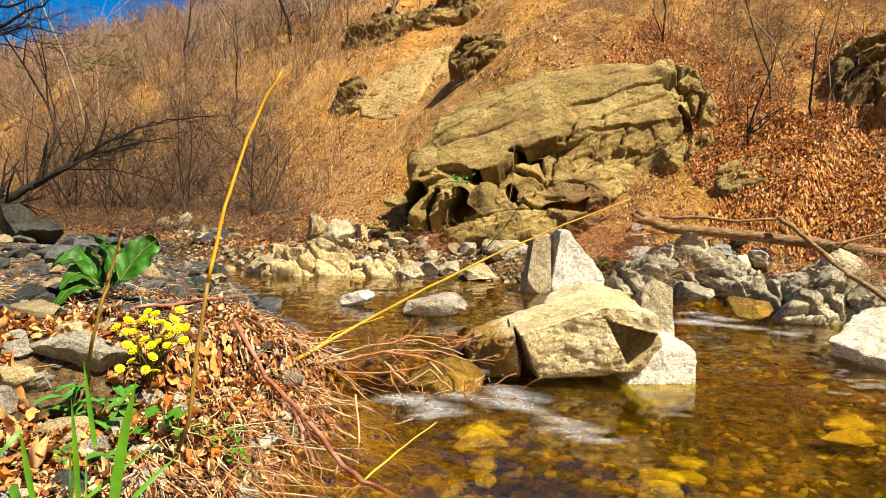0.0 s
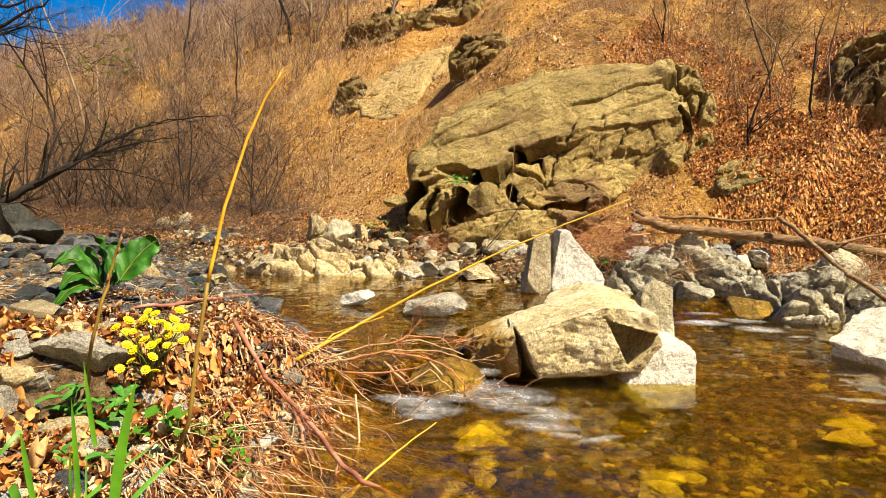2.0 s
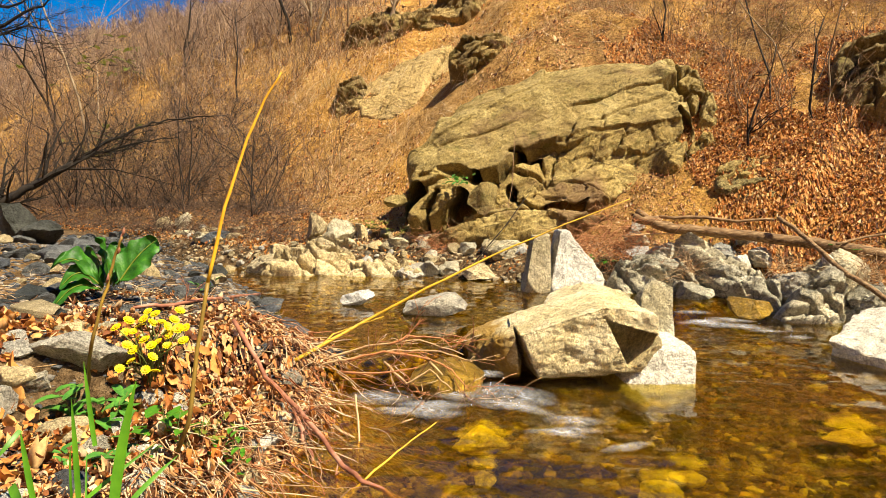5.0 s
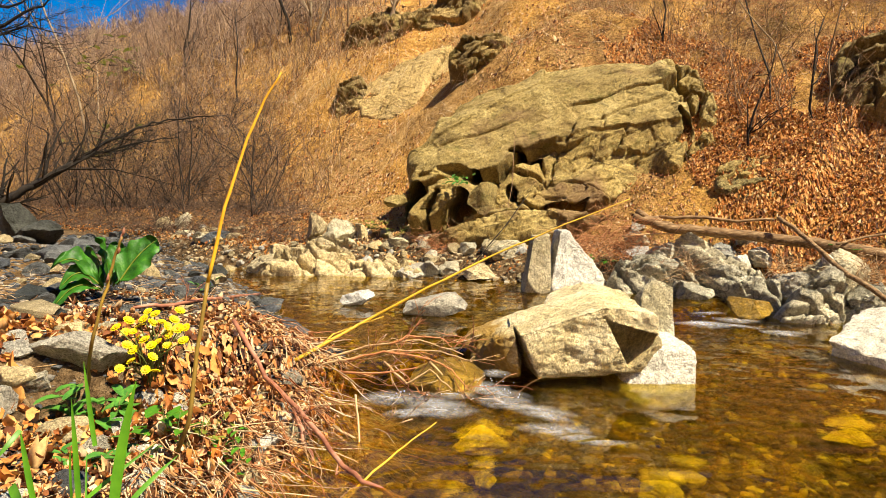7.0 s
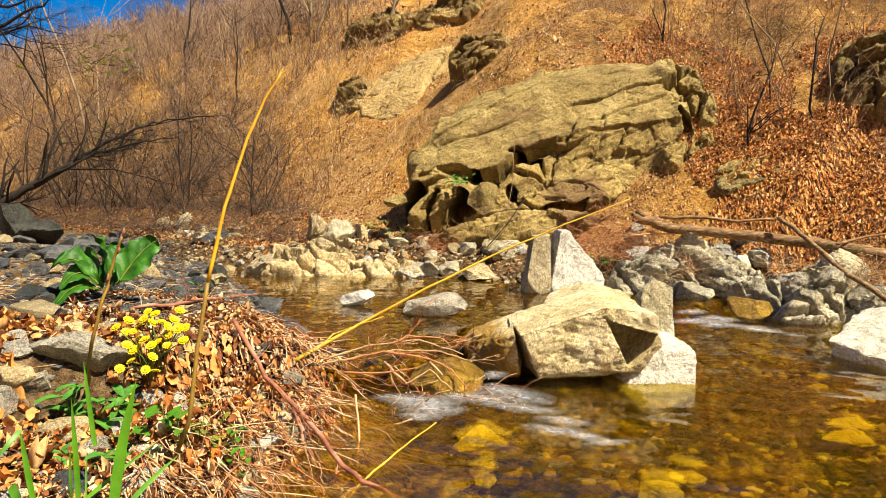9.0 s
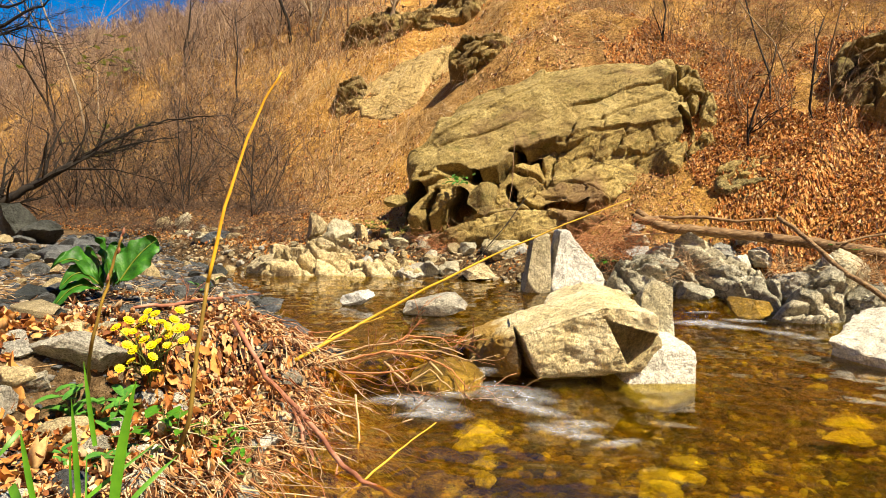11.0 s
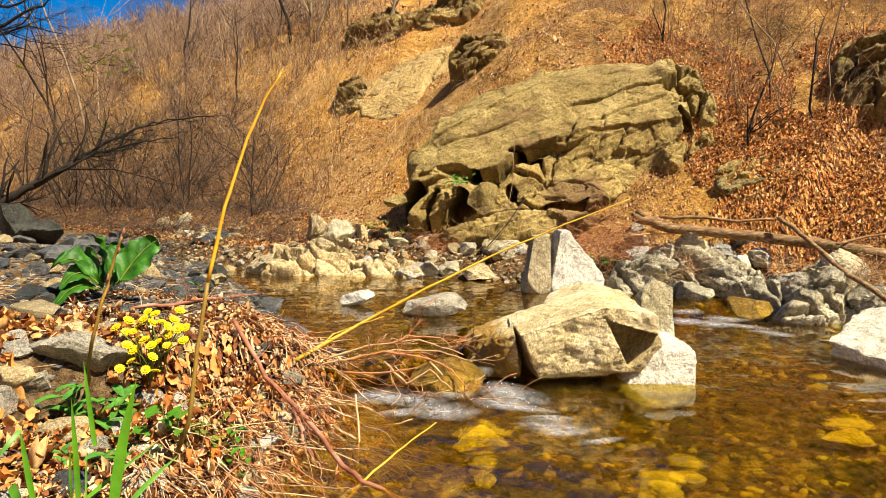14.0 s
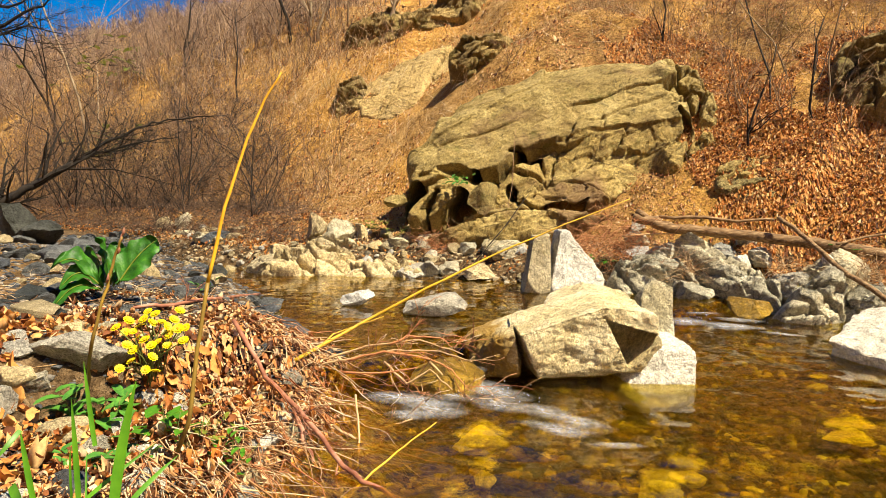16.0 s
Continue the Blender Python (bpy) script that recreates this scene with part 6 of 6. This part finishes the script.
for k, (px) in enumerate([(-1.289, 2.550, 0.445), (-1.278, 2.600, 0.416), (-1.287, 2.650, 0.452), (-1.201, 2.600, 0.469), (-1.229, 2.700, 0.480), (-1.199, 2.700, 0.470), (-1.168, 2.600, 0.453), (-1.131, 2.600, 0.457), (-1.107, 2.600, 0.439), (-1.101, 2.650, 0.456), (-1.064, 2.600, 0.430), (-1.054, 2.650, 0.423), (-1.025, 2.550, 0.393), (-1.069, 2.500, 0.385), (-1.126, 2.550, 0.388), (-1.131, 2.500, 0.385), (-1.156, 2.500, 0.407), (-1.201, 2.550, 0.407), (-1.246, 2.600, 0.418), (-1.225, 2.500, 0.387), (-1.202, 2.500, 0.367), (-1.106, 2.450, 0.353), (-1.111, 2.400, 0.317), (-1.188, 2.450, 0.336), (-1.101, 2.600, 0.407), (-1.097, 2.700, 0.484), (-1.084, 2.420, 0.305), (-1.228, 2.620, 0.435), (-1.218, 2.420, 0.316)]):
    px = Vector(px)
    st = Build()
    foot = base + Vector((rnd.gauss(0, 0.03), rnd.gauss(0, 0.03), -0.02))
    st.tube([foot, foot.lerp(px, 0.5) + Vector((0, 0, 0.03)), px], [0.0035, 0.003, 0.0025], 5)
    stem = put("stem", st, STEM, flowers)
    s = rnd.uniform(0.019, 0.027)
    aim = Vector((rnd.gauss(0.15, 0.4), rnd.gauss(-0.55, 0.3), 0.8)).to_track_quat("Z", "Y").to_matrix().to_4x4()
    for nm, me in (("petals", petal_ring[k % 3]), ("flower_eye", eye_mesh)):
        ob = new(nm, me)
        ob.parent = stem
        ob.matrix_local = Matrix.Translation(px) @ aim @ Matrix.Diagonal((s, s, s, 1))

blades = tagged(new("grass_tuft"), "fresh green grass blades among dead leaves", "grass")
for path, w in [([(-0.937, 1.620, 0.167), (-0.955, 1.650, 0.313), (-0.965, 1.660, 0.453)], 0.017), ([(-1.001, 1.700, 0.150), (-1.005, 1.700, 0.245), (-0.997, 1.700, 0.307)], 0.008), ([(-0.840, 1.600, 0.177), (-0.840, 1.650, 0.328), (-0.804, 1.680, 0.492)], 0.032),
                ([(-0.959, 1.750, 0.287), (-0.986, 1.780, 0.389), (-1.006, 1.800, 0.512)], 0.016), ([(-1.040, 1.600, 0.200), (-1.068, 1.620, 0.295), (-1.089, 1.640, 0.374)], 0.018), ([(-1.089, 1.640, 0.374), (-1.094, 1.600, 0.355), (-1.116, 1.580, 0.320)], 0.016),
                ([(-0.803, 1.600, 0.192), (-0.784, 1.680, 0.219), (-0.731, 1.750, 0.261)], 0.016), ([(-0.938, 1.650, 0.182), (-0.930, 1.750, 0.190), (-0.837, 1.850, 0.255)], 0.014), ([(-1.094, 1.600, 0.244), (-1.042, 1.550, 0.217), (-1.003, 1.500, 0.222)], 0.03), ([(-0.908, 1.600, 0.185), (-0.932, 1.650, 0.251), (-0.942, 1.680, 0.308)], 0.006)]:
    b = Build()
    n = 8
    p0, p1, p2 = (Vector(p) for p in path)
    for i in range(n + 1):
        t = i / n
        p = p0 * (1 - t) ** 2 + p1 * 2 * t * (1 - t) + p2 * t * t
        hw = w / 2 * max(0.05, (1 - t ** 2.2)) * (0.75 + 0.5 * t)
        along = (p1 - p0).lerp(p2 - p1, t).normalized()
        side = along.cross(Vector((0.3, -1, 0.2))).normalized()
        b.v += [p - side * hw, p + Vector((0, 0.25 * hw, 0)), p + side * hw]
    for i in range(n):
        b.f += [(i * 3, i * 3 + 1, i * 3 + 4, i * 3 + 3), (i * 3 + 1, i * 3 + 2, i * 3 + 5, i * 3 + 4)]
    put("blade", b, GRASS, blades)


def herb(at, count, length, mat, seed, label, spread_r=0.05, tall=0.08):
    rnd = random.Random(seed)
    thing = tagged(new("small_green_plant"), label, "plant")
    thing.matrix_world = pose(*at)
    for k in range(count):
        s = length * rnd.uniform(0.6, 1.15)
        leaf = put("leaf", blade(s, s * rnd.uniform(0.38, 0.55), rnd.uniform(0.1, 0.7), rnd.uniform(0.1, 0.5), 0.3, 6, 0.1, k), mat, thing)
        leaf.matrix_local = pose(rnd.gauss(0, spread_r), rnd.gauss(0, spread_r), rnd.uniform(0.01, tall), 0, 0, rnd.uniform(0, 360))
    for k in range(4):
        st = Build()
        st.tube([(rnd.gauss(0, spread_r / 2), rnd.gauss(0, spread_r / 2), -0.02), (rnd.gauss(0, spread_r), rnd.gauss(0, spread_r), tall)], [0.002, 0.0015], 4)
        put("stem", st, STEM, thing)


for at, count, length, mat, label, sp, tall in [
    ((-1.384, 2.388, 0.126), 16, 0.11, SMALL_GREEN, "small dark green plant among dead leaves", 0.05, 0.13), ((-1.231, 2.356, 0.105), 18, 0.10, SMALL_GREEN, "small dark green plant among dead leaves", 0.05, 0.12),
    ((-0.945, 2.195, 0.106), 18, 0.085, GRASS, "small bright green plant among stones", 0.04, 0.12), ((-0.843, 2.234, 0.090), 22, 0.055, LIME, "low yellow-green plant at the flood pile", 0.06, 0.10),
    ((-0.747, 2.178, 0.032), 24, 0.05, GRASS, "low green plant in the flood pile", 0.07, 0.12), ((-1.042, 2.033, 0.096), 20, 0.09, SMALL_GREEN, "small dark green plant among grass", 0.06, 0.06),
    ((-1.212, 1.985, 0.118), 10, 0.06, SMALL_GREEN, "small green plant at the stones", 0.06, 0.05), ((-0.772, 2.533, 0.072), 7, 0.03, GRASS, "tiny green plant in the flood pile", 0.04, 0.04),
    ((-1.647, 4.314, 0.309), 12, 0.06, SMALL_GREEN, "feathery green plant at the shore", 0.05, 0.06), ((-3.042, 5.456, 0.379), 8, 0.10, SMALL_GREEN, "small green plant beside stones", 0.05, 0.12),
    ((-0.829, 7.755, 0.468), 30, 0.08, LIME, "yellow-green plant on the far bank", 0.13, 0.14), ((-0.439, 7.379, 0.430), 22, 0.08, LIME, "yellow-green plant below the rock face", 0.12, 0.12),
    ((0.168, 7.000, 1.000), 26, 0.10, SMALL_GREEN, "green fern tuft in the rock face", 0.08, 0.12), ((1.487, 5.900, 0.288), 16, 0.06, GRASS, "green tuft between bank stones", 0.06, 0.08),
    ((3.262, 5.300, 0.406), 14, 0.10, SMALL_GREEN, "green tuft hanging under the log", 0.05, 0.12), ((-7.130, 14.186, 1.542), 40, 0.25, LIME, "greening bush in the brush", 0.4, 0.6), ((-9.394, 19.560, 3.958), 40, 0.4, LIME, "greening bush on the far slope", 0.9, 1.2)]:
    herb(at, count, length, mat, int(at[0] * 100) % 997, label, sp, tall)



# ---- broken water ----
def foam_material():
    m, n, l, b = material("broken_white_water")
    b.inputs["Base Color"].default_value, b.inputs["Roughness"].default_value = (0.80, 0.81, 0.84, 1), 0.5
    clear = n.new("ShaderNodeBsdfTransparent")
    mx = n.new("ShaderNodeMixShader")
    lace = noise_node(n, l, 22, 6, 0.8, stretch=(0.9, 1.6, 1), distort=1.2)
    fade = noise_node(n, l, 5, 2, 0.5)
    rim = n.new("ShaderNodeTexGradient")
    rim.gradient_type = "SPHERICAL"
    mp = n.new("ShaderNodeMapping")
    mp.inputs["Location"].default_value, mp.inputs["Scale"].default_value = (-1, -1, 0), (2, 2, 0)
    l.new(n.new("ShaderNodeTexCoord").outputs["Generated"], mp.inputs["Vector"])
    l.new(mp.outputs[0], rim.inputs[0])
    fade = mix(n, l, 1.0, fade, ramp(n, l, rim.outputs["Fac"], [(0.0, 0.0), (0.95, 1.0)]), "MULTIPLY")
    l.new(mix(n, l, 1.0, ramp(n, l, lace, [(0.36, 0.0), (0.74, 0.75)]), ramp(n, l, fade, [(0.10, 0.0), (0.50, 1.0)]), "MULTIPLY"), mx.inputs[0])
    l.new(clear.outputs[0], mx.inputs[1])
    l.new(b.outputs[0], mx.inputs[2])
    l.new(mx.outputs[0], n["Material Output"].inputs["Surface"])
    bump(n, l, b, lace, 0.8, 0.02)
    return m


FOAM = foam_material()
DROP = plain_material("water_drops", [(0.3, (0.75, 0.77, 0.80)), (0.7, (0.9, 0.9, 0.92))], 40, 0.1, bump_d=0)
moving = []


def foam_patch(at, length, width, turn, seed, tall=0.014):
    """A torn sheet of white water: humped along its middle, ragged at its rim."""
    rnd = random.Random(seed)
    n, m = 30, 16
    A, B = np.meshgrid(np.linspace(-1, 1, n), np.linspace(-1, 1, m))
    rim = np.clip(1 - np.hypot(A, B), 0, 1)
    rag = 1 + 0.35 * (fbm(A * 2 + seed, B * 2, 61) - 0.5) * 2
    Z = tall * (rim ** 0.6) * (0.3 + 1.4 * fbm(A * 3.5 + seed, B * 3 - seed, 63)) - 0.004
    V = np.stack([A * rag * length * 0.6, B * rag * width * 0.75, Z], 2).reshape(-1, 3)
    F = grid_faces(n, m)
    F = F[(rim.ravel()[F] > 0.0).all(1)]
    used, inv = np.unique(F, return_inverse=True)
    ob = tagged(new("foam_patch", numpy_mesh("foam_patch", V[used], inv.reshape(-1, 4), FOAM, True)), "white broken water below the stone step", "foam", "patches of white water")
    ob.matrix_world = pose(*at, 0, 0, turn)
    moving.append((ob, at, turn, seed, 0.05, 0.006))
    return ob


def splash(at, size, seed, count=12):
    """A handful of drops thrown up where the water breaks."""
    rnd = random.Random(seed)
    b = Build()
    for _ in range(count):
        c = Vector((rnd.gauss(0, size), rnd.gauss(0, size * 0.6), abs(rnd.gauss(0, size * 0.30))))
        r = rnd.uniform(0.0015, 0.0042)
        b.add([c + Vector(d) * r for d in ((1, 0, 0), (-1, 0, 0), (0, 1, 0), (0, -1, 0), (0, 0, 1.3), (0, 0, -1.3))], [(0, 2, 4), (2, 1, 4), (1, 3, 4), (3, 0, 4), (2, 0, 5), (1, 2, 5), (3, 1, 5), (0, 3, 5)])
    ob = tagged(put("splash", b, DROP), "small splashing drops over broken water", "splash", "splashes", "stuff")
    ob.matrix_world = pose(*at)
    moving.append((ob, at, 0, seed, 0.035, 0.02))


for k, (at, length, width, turn) in enumerate([
    ((-0.221, 2.972, 0.020), 0.34, 0.16, 10), ((-0.062, 2.915, 0.020), 0.36, 0.15, -8), ((0.095, 2.982, 0.030), 0.30, 0.18, -20), ((0.230, 3.036, 0.040), 0.26, 0.20, -40), ((0.271, 2.892, 0.020), 0.36, 0.16, -25),
    ((0.415, 2.823, 0.010), 0.34, 0.12, -25), ((0.518, 2.704, 0.010), 0.26, 0.10, -15), ((-0.133, 2.773, 0.010), 0.26, 0.10, 5), ((0.217, 3.251, 0.060), 0.18, 0.14, -60),
    ((-0.010, 2.845, 0.010), 0.40, 0.20, -10), ((0.362, 3.013, 0.020), 0.34, 0.20, -30), ((0.456, 2.619, 0.005), 0.40, 0.14, -10), ((2.055, 4.651, 0.050), 0.40, 0.22, -8), ((0.650, 2.470, 0.005), 0.26, 0.06, 8), ((0.511, 2.545, 0.005), 0.20, 0.06, -5),
    ((1.714, 4.552, 0.050), 0.34, 0.20, 20), ((1.893, 4.504, 0.040), 0.36, 0.18, -12), ((2.111, 4.504, 0.020), 0.40, 0.16, -20), ((2.261, 4.372, 0.010), 0.34, 0.12, -18), ((1.873, 4.708, 0.080), 0.28, 0.16, 10), ((2.332, 4.255, 0.010), 0.22, 0.08, -10)]):
    foam_patch(at, length, width, turn, 700 + k)
for k, (at, size) in enumerate([((-0.101, 2.941, 0.030), 0.08), ((0.201, 3.005, 0.050), 0.06), ((0.296, 2.886, 0.030), 0.08), ((1.829, 4.543, 0.060), 0.08), ((2.145, 4.495, 0.030), 0.08), ((2.312, 4.362, 0.020), 0.06)]):
    splash(at, size, 760 + k)


# ---- what moves ----
def motions():
    """The water drifts downstream and sways; white water shuttles and bobs where it breaks."""
    rows_low, rows_up = [], []
    for i in range(33):
        t = i * 0.5
        rows_low.append((t, pose(0.045 * t + 0.010 * math.sin(2.3 * t), -0.05 * t + 0.012 * math.sin(1.7 * t + 1), 0.002 * math.sin(3.1 * t))))
        rows_up.append((t, pose(0.018 * math.sin(1.1 * t), 0.018 * math.sin(1.4 * t + 0.7), 0.0015 * math.sin(2.6 * t))))
    walk(lower_water, rows_low)
    walk(upper_water, rows_up)
    for ob, at, turn, seed, slide, bob in moving:
        p, q, a = seed * 1.7, seed * 2.9, 4.0 + (seed * 0.37) % 2.5
        rows = []
        for i in range(81):
            t = i * 0.2
            along = slide * (math.sin(a * t + p) + 0.5 * math.sin(1.7 * a * t + q))
            rows.append((t, pose(at[0] + along, at[1] - 0.5 * along, at[2] + bob * math.sin(1.3 * a * t + q), 5 * math.sin(a * t), 0, turn + 14 * math.sin(0.8 * a * t + p))))
        walk(ob, rows)


motions()
